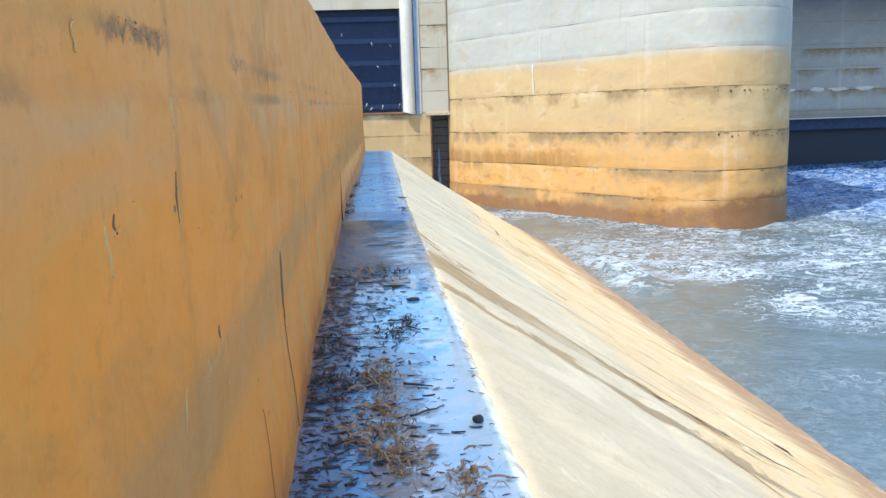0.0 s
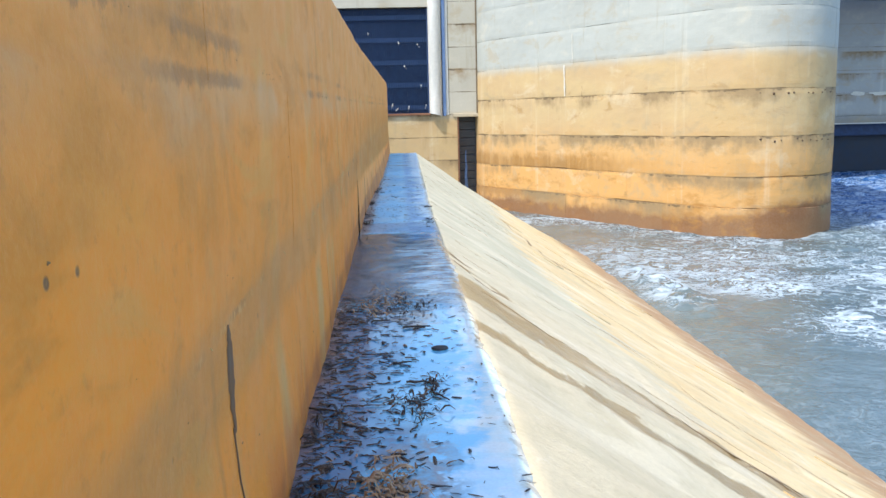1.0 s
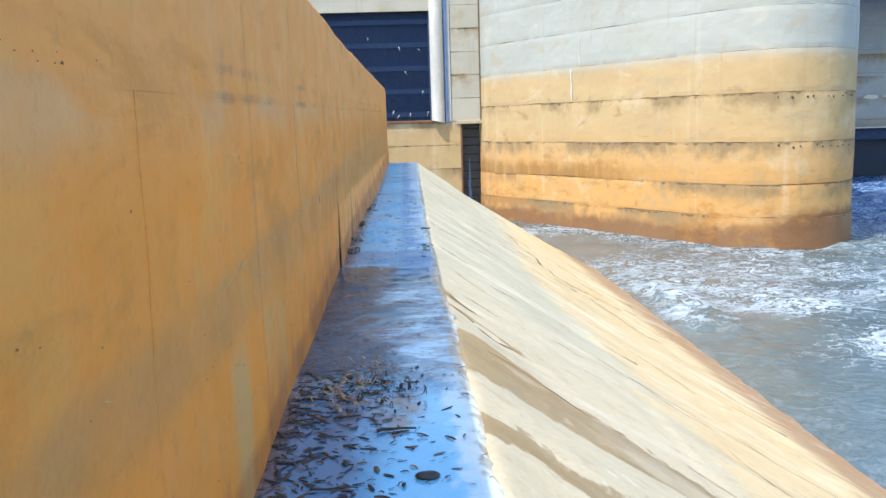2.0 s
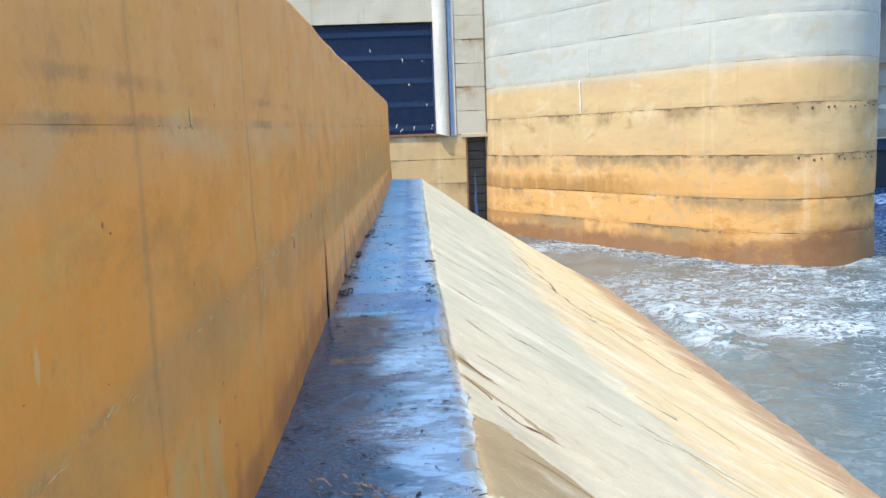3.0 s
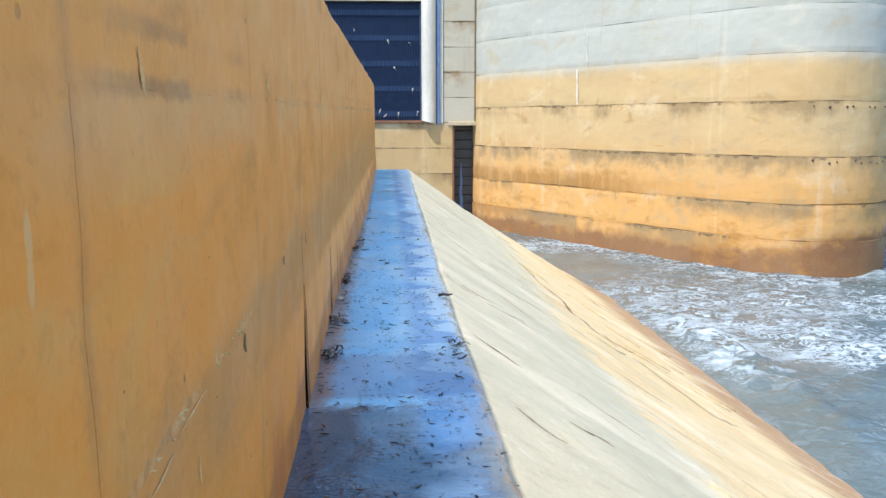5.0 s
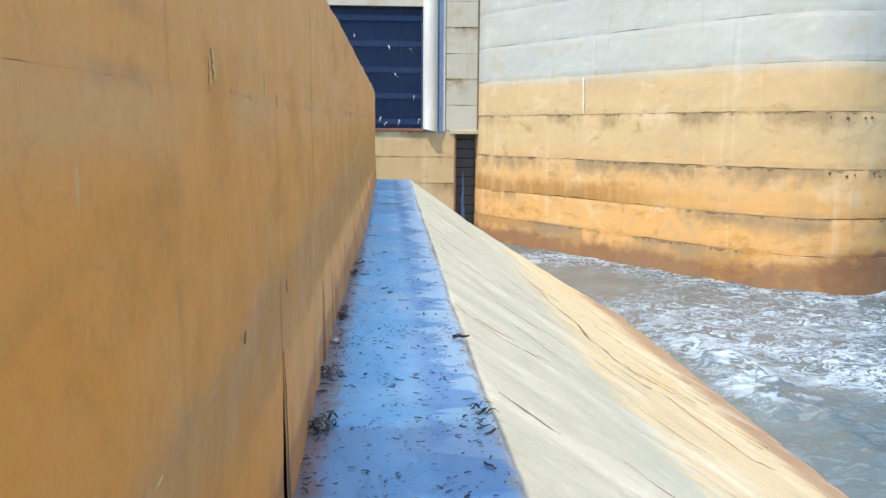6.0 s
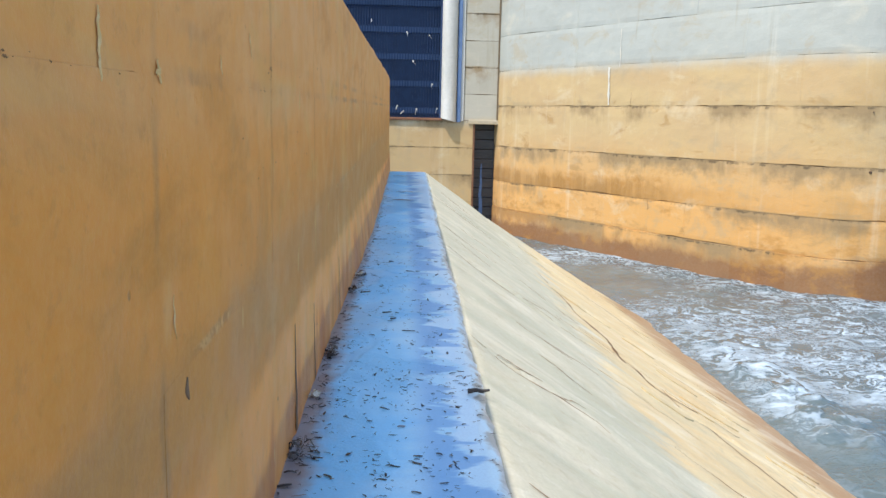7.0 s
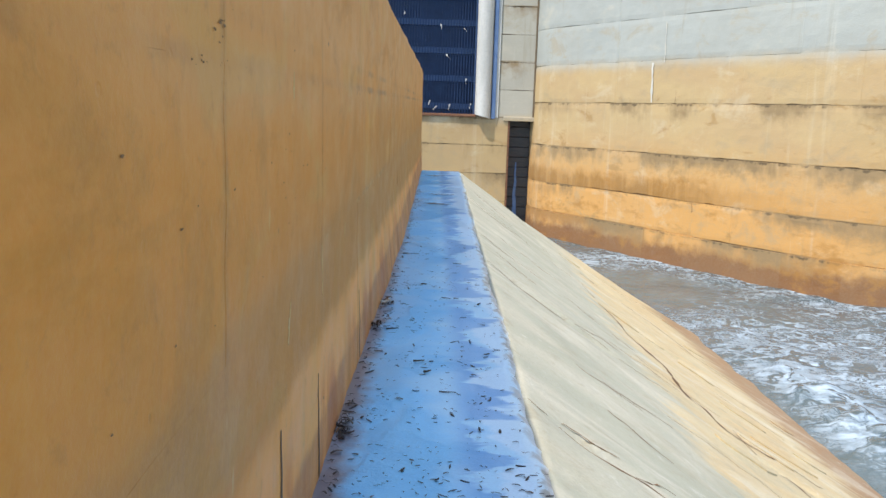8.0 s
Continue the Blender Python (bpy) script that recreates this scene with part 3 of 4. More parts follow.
def part(name, bm, material, parent=None, label="", smooth=False):
    me = bpy.data.meshes.new(name)
    bm.to_mesh(me)
    bm.free()
    me.materials.append(material)
    if smooth:
        me.shade_smooth()
    ob = new(name, me)
    if parent is not None:
        ob.parent = parent
    if label:
        ob["label"] = label
    return ob


def box_bm(x0, x1, y0, y1, z0, z1, bevel=0.0, bm=None):
    own = bm is None
    bm = bm or bmesh.new()
    made = bmesh.ops.create_cube(bm, size=1.0, matrix=Matrix.Translation(((x0 + x1) / 2, (y0 + y1) / 2, (z0 + z1) / 2)) @ Matrix.Diagonal((x1 - x0, y1 - y0, z1 - z0, 1)))
    if bevel and own:
        bmesh.ops.bevel(bm, geom=bm.edges[:], offset=bevel, segments=2, affect="EDGES", profile=0.6)
    return bm


def sheet(nu, nv, place):
    """Vertices and quads of a grid; place(i, j) gives each vertex."""
    verts = [place(i, j) for j in range(nv) for i in range(nu)]
    faces = [(j * nu + i, j * nu + i + 1, (j + 1) * nu + i + 1, (j + 1) * nu + i) for j in range(nv - 1) for i in range(nu - 1)]
    return verts, faces


def rough(p, scale, amount):
    return noise.noise(Vector(p) * scale) * amount


def empty(name, label, category, kind="", group=""):
    return tagged(new(name), label, category, group, kind)


END = 31.3
START = -14.0
WATERLINE = -3.8


def panel(name, place, nu, nv, material, parent, depth=0.06, label=""):
    """A slab of formwork concrete: place(u, v, d) gives the point d metres behind the face. Its four edges turn back into the joint."""
    us = [0.0] + [i / (nu - 1) for i in range(nu)] + [1.0]
    vs = [0.0] + [j / (nv - 1) for j in range(nv)] + [1.0]

    def at(i, j):
        rim = i in (0, nu + 1) or j in (0, nv + 1)
        return place(us[i], vs[j], depth if rim else 0.0)

    return mesh_object(name, *sheet(nu + 2, nv + 2, at), material, parent, label, smooth=False)


# ---- the training wall beside the ledge ----
TILT = 0.0115
JOINTS = [START, -11.0, -8.2, -5.4, -2.6, -1.1, 0.35, 1.82, 3.46, 4.91, 6.36, 7.80, 9.25, 10.70, 12.08, 13.56, 15.0, 16.45, 17.9, 19.4, 20.8, 22.3, 23.7, 25.2, 26.6, 28.1, 29.6, END]


def lift_joint(k, y):
    """Height of the casting joints: the wall rises very slightly against the ledge."""
    return (-0.05, 0.725 + TILT * y, 1.32 + TILT * y, wall_top(y))[k]


def wall_line(y):
    return float(np.interp(y, (2, 5, 8, 11, 14, 18, 31), (-0.40, -0.42, -0.44, -0.458, -0.474, -0.45, -0.385)))


def foot_line(y):
    """The foot of the wall; each bay's skirt is cast a little differently, leaving small steps at the joints."""
    skirt = 0.0 if y < 10.70 else 0.015 if y < 12.70 else 0.025
    return float(np.interp(y, (2.5, 5, 7, 9, 10.7, 13, 15, 17, 20, 31), (-0.36, -0.405, -0.43, -0.44, -0.462, -0.49, -0.475, -0.435, -0.39, -0.375))) + skirt


def wall_face(y, z):
    """The slightly wavy face of the wall; below the skirt line it turns towards its foot."""
    turn_at = 0.54 + 0.006 * y
    k = max(0.0, 1 - max(z, 0.0) / turn_at)
    line = wall_line(y)
    return line + (foot_line(y) - line) * k + rough((0, y, z), 0.9, 0.012) + rough((3, y, z), 5.0, 0.004) + rough((5, y, z), 16.0, 0.0015)


def wall_top(y):
    return 2.055 + 0.0125 * y + rough((9, y, 0), 0.35, 0.02) + rough((9, y, 4), 3.0, 0.008)


wall = empty("wall_west", "tall rust-orange stained concrete training wall beside the ledge", "wall", "structure")
part("core", box_bm(-1.30, -0.56, START, END - 0.01, -4.6, 1.40), SEAM, wall)
crest = [float(v) for v in np.arange(START, 0.0, 0.4)] + [float(v) for v in np.arange(0.0, END - 0.1, 0.25)] + [END - 0.005]
mesh_object("coping", *sheet(4, len(crest), lambda i, j: ((-1.30, -1.30, wall_face(crest[j], 2.1) - 0.036, wall_face(crest[j], 1.5) - 0.012)[i], crest[j], (1.3, wall_top(crest[j]), wall_top(crest[j]), 1.3)[i])), ORANGE, wall)
part("end_face", box_bm(-1.30, wall_line(END) - 0.03, END - 0.03, END, -4.6, wall_top(END) - 0.02, 0.008), ORANGE, wall)
for li in range(3):
    for y0, y1 in zip(JOINTS[:-1], JOINTS[1:]):
        step_out = (0.0, 0.0012, -0.0008)[li] + random.uniform(-0.0012, 0.0012)

        def place(u, v, d, y0=y0, y1=y1, step_out=step_out, li=li):
            back = d > 0
            y = y0 + (0.0 if back else 0.0008) + (y1 - y0 - (0.0 if back else 0.0016)) * u
            # the joint stands open in places only
            gap = 0.0 if back else max(0.0, rough((2, y, li), 1.1, 0.008) - 0.0025) + max(0.0, rough((2, y, li + 5), 8.0, 0.006) - 0.002)
            low = lift_joint(li, y) + (gap if li else 0.0)
            high = lift_joint(li + 1, y) - (gap * 0.4 if li < 2 else 0.0)
            z = low + (high - low) * v
            x = wall_face(min(max(y, y0 + 0.0009), y1 - 0.0009), z) + step_out - d
            if li == 2:
                x -= 0.03 * max(0.0, (z - high + 0.05) / 0.05) ** 2
            return (x, y, z)

        near = y1 > 0 and y0 < 19
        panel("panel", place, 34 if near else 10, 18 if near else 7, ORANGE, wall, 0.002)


def ribbon(name, points, widths, out, material, parent, label=""):
    """A thin raised or open seam along points on a surface; out(p) lifts it clear."""
    verts, faces = [], []
    for k, (p, w) in enumerate(zip(points, widths)):
        p = Vector(p)
        a = Vector(points[max(k - 1, 0)])
        b = Vector(points[min(k + 1, len(points) - 1)])
        n = out(p)
        side = (b - a).cross(n).normalized() * w / 2
        verts += [p + side - n * 0.0006, p + side * 0.6 + n * 0.001, p - side * 0.6 + n * 0.001, p - side - n * 0.0006]
        if k:
            m = 4 * (k - 1)
            faces += [(m + i, m + i + 1, m + i + 5, m + i + 4) for i in range(3)]
    return mesh_object(name, verts, faces, material, parent, label)


def wander(a, b, n, amount, seed):
    a, b = Vector(a), Vector(b)
    return [a.lerp(b, i / (n - 1)) + Vector((0, rough((seed, i * 0.45, 0), 1.0, amount), rough((seed, 0, i * 0.45), 1.0, amount * 0.5))) for i in range(n)]


def on_wall(points):
    return [Vector((wall_face(p[1], p[2]) + 0.0022, p[1], p[2])) for p in points]


def spalls(y0, y1, z0, z1, count, size, seed):
    """Small broken-out pits strewn over a patch of the wall, ragged in outline."""
    r = random.Random(seed)
    for _ in range(count):
        y, z = r.triangular(y0, y1), r.triangular(z0, z1)
        k, rad = 11, size * r.uniform(0.15, 0.85)
        ring = [(y + math.cos(i * math.tau / k) * rad * r.uniform(0.4, 2.6), z + math.sin(i * math.tau / k) * rad * r.uniform(0.15, 1.0)) for i in range(k)]
        verts = [(wall_face(y, z) + 0.0035, y, z)] + [(wall_face(*p) + 0.0018, *p) for p in ring]
        mesh_object("pit", verts, [(0, 1 + i, 1 + (i + 1) % k) for i in range(k)], PIT, wall, "small dark broken-out pit")


def wall_seam(a, b, width, material, name, label, n=14, amount=0.05):
    pts = on_wall(wander((0, *a), (0, *b), n, amount, a[0] * 3.1 + a[1]))
    ws = [width * (0.2 + 1.1 * abs(noise.noise(Vector((i * 0.9, a[0] * 5, a[1] * 7))))) * (1.15 - abs(2 * i / (n - 1) - 1)) for i in range(n)]
    ribbon(name, pts, ws, lambda p: Vector((1, 0, 0)), material, wall, label)


def taper(points, widths, name, material, label, per=7):
    """A mark along a bent line on the wall whose width is given at each bend."""
    pts, ws = [], []
    for k in range(per * (len(points) - 1) + 1):
        i = min(k // per, len(points) - 2)
        f = k / per - i
        y, z = (points[i][m] + (points[i + 1][m] - points[i][m]) * f for m in (0, 1))
        jog = rough((y * 3, z * 9, 1), 1.0, 0.010)
        pts.append((0, y + jog, z))
        ws.append((widths[i] + (widths[i + 1] - widths[i]) * f) * (0.85 + rough((y, z * 14, k), 1.0, 0.35)))
    return ribbon(name, on_wall(pts), ws, lambda p: Vector((1, 0, 0)), material, wall, label)


taper(((3.50, 0.775), (3.50, 0.72), (3.495, 0.62), (3.49, 0.50)), (0.016, 0.075, 0.085, 0.020), "seep_stain", STAIN, "dark wet teardrop seep stain")
taper(((3.47, 0.52), (3.48, 0.42), (3.51, 0.24), (3.56, 0.02)), (0.016, 0.014, 0.012, 0.010), "crack", STAIN, "dark damp crack")
taper(((2.62, 0.06), (2.66, 0.30), (2.64, 0.42)), (0.009, 0.004, 0.001), "crack", STAIN, "dark damp crack")
for y, z, h, w in ((8.97, 0.78, 0.05, 0.045), (10.88, 0.80, 0.05, 0.040), (9.91, 0.85, 0.03, 0.05), (1.80, 1.15, 0.10, 0.016), (1.39, 1.15, 0.03, 0.012), (2.09, 0.81, 0.03, 0.014)):
    taper(((y, z + h / 2), (y - 0.01, z), (y, z - h / 2)), (w * 0.3, w, w * 0.2), "pit", STAIN, "dark broken-out pit")
for y, top, w in ((10.72, 0.60, 0.10), (12.70, 0.49, 0.085), (13.45, 0.42, 0.04), (15.05, 0.40, 0.04)):
    taper(((y, top), (y + 0.02, top * 0.5), (y + 0.03, 0.01)), (0.006, w * 0.45, w), "wedge_crack", STAIN, "dark wedge-shaped mark widening to the foot")
for a, b, w in (
    ((1.80, 1.35), (1.80, 1.28), 0.040), ((1.795, 1.18), (1.80, 1.06), 0.022), ((1.34, 1.17), (1.345, 1.08), 0.040), ((1.37, 1.13), (1.40, 1.15), 0.014),
    ((2.09, 0.81), (2.09, 0.75), 0.026), ((1.93, 0.80), (1.94, 0.75), 0.020), ((2.15, 0.68), (2.15, 0.63), 0.024), ((1.72, 0.80), (1.69, 0.71), 0.020), ((1.30, 1.43), (1.30, 1.39), 0.018),
    ((6.86, 1.45), (6.87, 1.40), 0.060), ((8.12, 1.48), (8.15, 1.40), 0.040), ((9.56, 1.50), (9.56, 1.43), 0.025), ((7.86, 0.83), (7.82, 0.70), 0.060), ((7.93, 0.76), (7.91, 0.66), 0.055),
    ((8.37, 0.71), (8.38, 0.64), 0.020), ((8.38, 0.60), (8.39, 0.54), 0.016), ((8.57, 0.87), (8.58, 0.83), 0.05), ((7.47, 0.80), (7.48, 0.74), 0.045),
    ((9.59, 1.52), (9.61, 1.45), 0.060), ((10.42, 1.53), (10.42, 1.42), 0.045), ((10.72, 1.47), (10.74, 1.43), 0.07), ((12.92, 1.48), (12.93, 1.40), 0.045),
    ((13.57, 0.88), (13.57, 0.77), 0.040), ((13.575, 0.75), (13.58, 0.68), 0.030), ((12.88, 0.82), (12.83, 0.70), 0.050), ((11.66, 1.61), (11.68, 1.54), 0.035), ((10.78, 1.02), (10.79, 0.93), 0.020),
    ((11.25, 1.52), (11.26, 1.47), 0.022), ((14.4, 0.86), (14.4, 0.80), 0.03), ((15.6, 0.86), (15.6, 0.80), 0.03), ((8.02, 0.77), (8.18, 0.79), 0.012), ((8.22, 0.80), (8.48, 0.815), 0.016), ((5.68, 0.79), (5.80, 0.79), 0.012), ((6.15, 0.79), (6.22, 0.79), 0.014),
):
    wall_seam(a, b, w * 0.65, SCALE, "deposit", "pale crusted lime deposit", 14, 0.008)


spalls(1.45, 1.85, 1.42, 1.47, 26, 0.004, 1)
spalls(2.5, 2.9, 1.43, 1.47, 10, 0.004, 5)
spalls(3.9, 4.9, 1.40, 1.43, 10, 0.005, 12)
spalls(6.2, 7.3, 1.385, 1.40, 18, 0.005, 3)
spalls(9.6, 10.6, 1.43, 1.45, 16, 0.005, 7)
spalls(11.7, 12.1, 1.44, 1.47, 10, 0.005, 10)
spalls(12.0, 12.1, 1.48, 1.58, 8, 0.007, 11)
spalls(11.2, 14.0, 0.7, 1.7, 30, 0.006, 8)
spalls(1.0, 9.5, 0.2, 1.5, 60, 0.005, 9)


for k in range(34):
    y = random.uniform(1.6, 9.2) if k < 14 else random.uniform(7.7, 9.1)
    z = 0.735 + TILT * y + random.uniform(-0.012, 0.012)
    wall_seam((y, z), (y + random.uniform(0.015, 0.06), z + random.uniform(-0.02, 0.012)), random.uniform(0.006, 0.020), SCALE, "deposit", "pale crusted lime deposit", 6, 0.006)


# ---- ledge and slope ----
def edge_line(y):
    return float(np.interp(y, (-14, 3, 6, 8.2, 10.8, 14, 17, 20, 31.3), (0.50, 0.49, 0.475, 0.445, 0.415, 0.432, 0.455, 0.475, 0.60)))


def ledge_edge(y):
    """How far the ledge reaches before the slope drops away; the arris is chipped."""
    return edge_line(y) + rough((1, y, 4), 1.3, 0.03) + rough((1, y, 8), 5.0, 0.016) + max(0.0, rough((1, y, 2), 11.0, 0.034) - 0.005)


def slope_z(x, y):
    """The slope, from the ledge's arris down under the water, worn into downhill runnels."""
    e = edge_line(y)
    t = max(0.0, x - 0.48)
    low = -0.632 * t - 0.11 * math.sin(min(math.pi, t / 6.0 * math.pi))
    z = low if x > 2.2 else -0.02 + (x - e) / (2.2 - e) * (-1.168)
    z += min(1.0, max(0.0, x - e) * 2.5) * (rough((x * 0.35, y * 1.1, 0), 1.0, 0.04) + rough((x * 1.0, y * 2.2, 3), 1.0, 0.016) + rough((x * 1.6, y * 2.4, 7), 1.6, 0.012)) + rough((x * 4.0, y * 6.0, 5), 1.0, 0.005)
    # worn steps where one skin of concrete has come away from the next
    for yc, x0, x1, drop in ((18.7, 0.5, 2.2, 0.05), (14.58, 0.45, 1.3, 0.05), (23.1, 2.2, 4.2, 0.08), (11.05, 0.6, 1.2, 0.05), (8.95, 0.5, 1.2, 0.05), (9.5, 0.45, 0.9, 0.05), (18.3, 3.0, 5.6, 0.09), (13.0, 2.6, 5.2, 0.08), (27.5, 2.6, 5.0, 0.08), (9.2, 3.4, 5.6, 0.08), (7.75, 0.5, 4.0, 0.04), (6.75, 0.5, 4.0, 0.04)):
        d = y - yc - rough((x, yc, 0), 1.2, 0.22)
        if x0 < x < x1 and -0.35 < d < 0.35:
            fade = min(1.0, (x - x0) / 0.3, (x1 - x) / 0.5)
            z -= drop * fade * (1 - abs(d) / 0.35) * (1.0 if d < 0 else 0.25)
    return z


ledge = empty("ledge", "wet grey concrete ledge with puddles and a chipped edge", "ledge", "structure")
ys = list(np.arange(START, 1.0, 0.5)) + list(np.arange(1.0, 20.0, 0.045)) + list(np.arange(20.0, END, 0.15)) + [END]


def ledge_place(i, j):
    y = float(ys[j])
    e = ledge_edge(y)
    x = -0.58 + (e + 0.58) * i / 26
    z = rough((x, y, 0), 1.2, 0.010) + rough((x, y, 3), 7.0, 0.003)
    z -= 0.012 * max(0.0, 1 - (e - x) / 0.06) ** 2
    if i == 26:
        z = -0.03
    return (x, y, z)


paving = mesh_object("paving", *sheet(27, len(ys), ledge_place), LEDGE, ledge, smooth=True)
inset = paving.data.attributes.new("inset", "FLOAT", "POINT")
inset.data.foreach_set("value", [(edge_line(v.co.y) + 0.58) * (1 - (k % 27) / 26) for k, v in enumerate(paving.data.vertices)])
mass = bmesh.new()
profile = [(-1.28, -4.7), (-1.28, -0.02), (0.36, -0.06), (3.3, -2.05), (8.0, -5.2), (8.0, -5.6), (-1.28, -5.6)]
rings = [[mass.verts.new((x, y, z)) for x, z in profile] for y in (START, END - 0.02)]
for k in range(len(profile)):
    m = (k + 1) % len(profile)
    mass.faces.new((rings[0][k], rings[0][m], rings[1][m], rings[1][k]))
mass.faces.new(rings[0])
mass.faces.new(rings[1][::-1])
bmesh.ops.recalc_face_normals(mass, faces=mass.faces[:])
part("mass", mass, SLOPE, ledge, "solid concrete body under the ledge")

slope = empty("slope", "sloping weathered concrete apron running down into the river", "embankment", "structure")
sys_ = list(np.arange(START, 2.0, 0.4)) + list(np.arange(2.0, 20.0, 0.06)) + list(np.arange(20.0, END, 0.10)) + [END]


def slope_place(i, j):
    y = float(sys_[j])
    e = ledge_edge(y)
    t = (i / 92) ** 1.25
    x = e - 0.015 + (7.4 - e) * t
    z = slope_z(x, y)
    if i == 0:
        z = -0.028
    else:
        z = min(z, -0.03)
    return (x, y, z)


mesh_object("apron", *sheet(93, len(sys_), slope_place), SLOPE, slope, smooth=True)
TRAILS = [
    (((0.50, 18.75), (0.94, 18.65), (1.29, 18.66), (1.88, 18.85)), 0.040), (((0.45, 14.55), (0.73, 14.66), (0.95, 14.6)), 0.030), (((1.0, 14.5), (1.25, 14.58)), 0.024),
    (((2.44, 24.4), (2.55, 22.2), (2.65, 21.2), (2.84, 20.5), (2.78, 19.2), (2.95, 18.5), (3.5, 18.6), (4.2, 18.9)), 0.11), (((3.10, 18.7), (3.22, 18.2), (3.45, 17.7), (4.10, 17.2), (4.6, 17.3)), 0.085),
    (((0.62, 11.07), (0.88, 10.97)), 0.032), (((0.45, 9.52), (0.68, 9.49)), 0.075), (((0.47, 9.06), (0.70, 8.95), (0.98, 8.88)), 0.060), (((0.52, 12.40), (0.85, 12.33)), 0.026), (((0.68, 19.85), (1.10, 19.55)), 0.028),
    (((2.66, 7.7), (3.25, 7.8), (4.1, 7.7)), 0.050),
]
TRAILS += [
    (((2.9, 13.4), (3.6, 13.0), (4.7, 12.8)), 0.035), (((2.6, 28.2), (3.2, 26.8), (4.2, 26.2), (5.0, 24.4)), 0.12), (((3.4, 9.5), (5.2, 9.1)), 0.035),
    (((2.0, 7.9), (3.0, 7.7), (4.3, 7.75)), 0.040), (((2.0, 8.3), (3.1, 8.05)), 0.030), (((0.55, 20.7), (1.3, 20.5)), 0.022), (((3.3, 11.2), (4.6, 10.9)), 0.030),
    (((0.6, 25.2), (1.6, 24.9)), 0.030), (((1.3, 12.5), (1.75, 12.4)), 0.012), (((1.0, 16.3), (1.5, 16.2)), 0.012), (((2.2, 15.4), (2.8, 15.2)), 0.018), (((3.9, 22.5), (5.2, 21.9)), 0.035),
    (((0.62, 9.9), (0.9, 9.85)), 0.020), (((4.2, 14.9), (5.3, 14.6)), 0.030),
]
crack_rng = random.Random(21)
for _ in range(22):
    x, y = crack_rng.uniform(0.6, 2.3), crack_rng.uniform(6.0, 29.0)
    TRAILS.append((((x, y), (x + crack_rng.uniform(0.25, 1.1), y + crack_rng.uniform(-0.3, 0.05))), crack_rng.uniform(0.010, 0.024)))
for _ in range(14):
    x, y = crack_rng.uniform(2.4, 4.8), crack_rng.uniform(6.0, 30.0)
    TRAILS.append((((x, y), (x + crack_rng.uniform(0.3, 1.0), y + crack_rng.uniform(-0.9, 0.1))), crack_rng.uniform(0.015, 0.04)))
for trail, w in TRAILS:
    run_ = [Vector(p) for p in trail]
    pts = []
    for k in range(10 * (len(run_) - 1) + 1):
        i = min(k // 10, len(run_) - 2)
        p = run_[i].lerp(run_[i + 1], k / 10 - i)
        y = p.y + rough((p.x, p.y, 4), 2.0, 0.14) + rough((p.x, p.y, 9), 7.0, 0.06)
        pts.append(Vector((p.x, y, slope_z(p.x, y) + 0.004)))
    m = len(pts) - 1
    ribbon("crack", pts, [w * (0.12 + 1.5 * abs(noise.noise(Vector((k * 0.5, w * 90, trail[0][1]))))) * (1.05 - abs(2 * k / m - 1) ** 2) for k in range(m + 1)], lambda p: Vector((0.53, 0, 0.85)), STAIN, slope, "dark open crack")


for y, x0, x1, w in ((23.45, -0.20, 0.22, 0.16), (25.0, -0.14, 0.30, 0.14), (29.4, -0.25, 0.20, 0.10)):
    run_ = [Vector((x0 + (x1 - x0) * k / 14, y + rough((k * 0.4, y, 0), 1.0, 0.12), 0.016)) for k in range(15)]
    ribbon("crack", run_, [w * (0.25 + abs(noise.noise(Vector((k * 0.7, y, 2))))) * (1.05 - abs(k / 7 - 1) ** 2) for k in range(15)], lambda p: Vector((0, 0, 1)), STAIN, ledge, "dark damp crack across the ledge")

plate_rng = random.Random(12)
for k in range(18):
    x, y = plate_rng.uniform(2.4, 5.3), plate_rng.uniform(7.0, 30.0)
    long_, wide_ = plate_rng.uniform(0.25, 0.9), plate_rng.uniform(0.05, 0.16)
    ring = []
    for i in range(12):
        a = i * math.tau / 12
        px, py = x + math.cos(a) * long_ / 2 * plate_rng.uniform(0.75, 1.1), y + math.sin(a) * wide_ * plate_rng.uniform(0.5, 1.1)
        ring.append((px, py))
    top = [(px, py, slope_z(px, py) + 0.018) for px, py in ring]
    foot = [(px, py, slope_z(px, py) - 0.02) for px, py in ring]
    mesh_object("plate", top + foot, [tuple(range(12))] + [(i, 12 + i, 12 + (i + 1) % 12, (i + 1) % 12) for i in range(12)], SLOPE, slope, "lifted flake of concrete skin")


# ---- water ----
def spread_axis(lo, hi, step, far):
    mid_ = list(np.arange(lo, hi, step))
    out, d = [], step
    p = hi
    while p < far:
        out.append(p)
        d *= 1.5
        p += d
    back, d, p = [], step, lo - step
    while p > -far:
        back.append(p)
        d *= 1.5
        p -= d
    return [float(v) for v in back[::-1] + mid_ + out]


wx, wy = spread_axis(5.4, 46.0, 0.17, 1500.0), spread_axis(8.0, 67.0, 0.17, 1500.0)


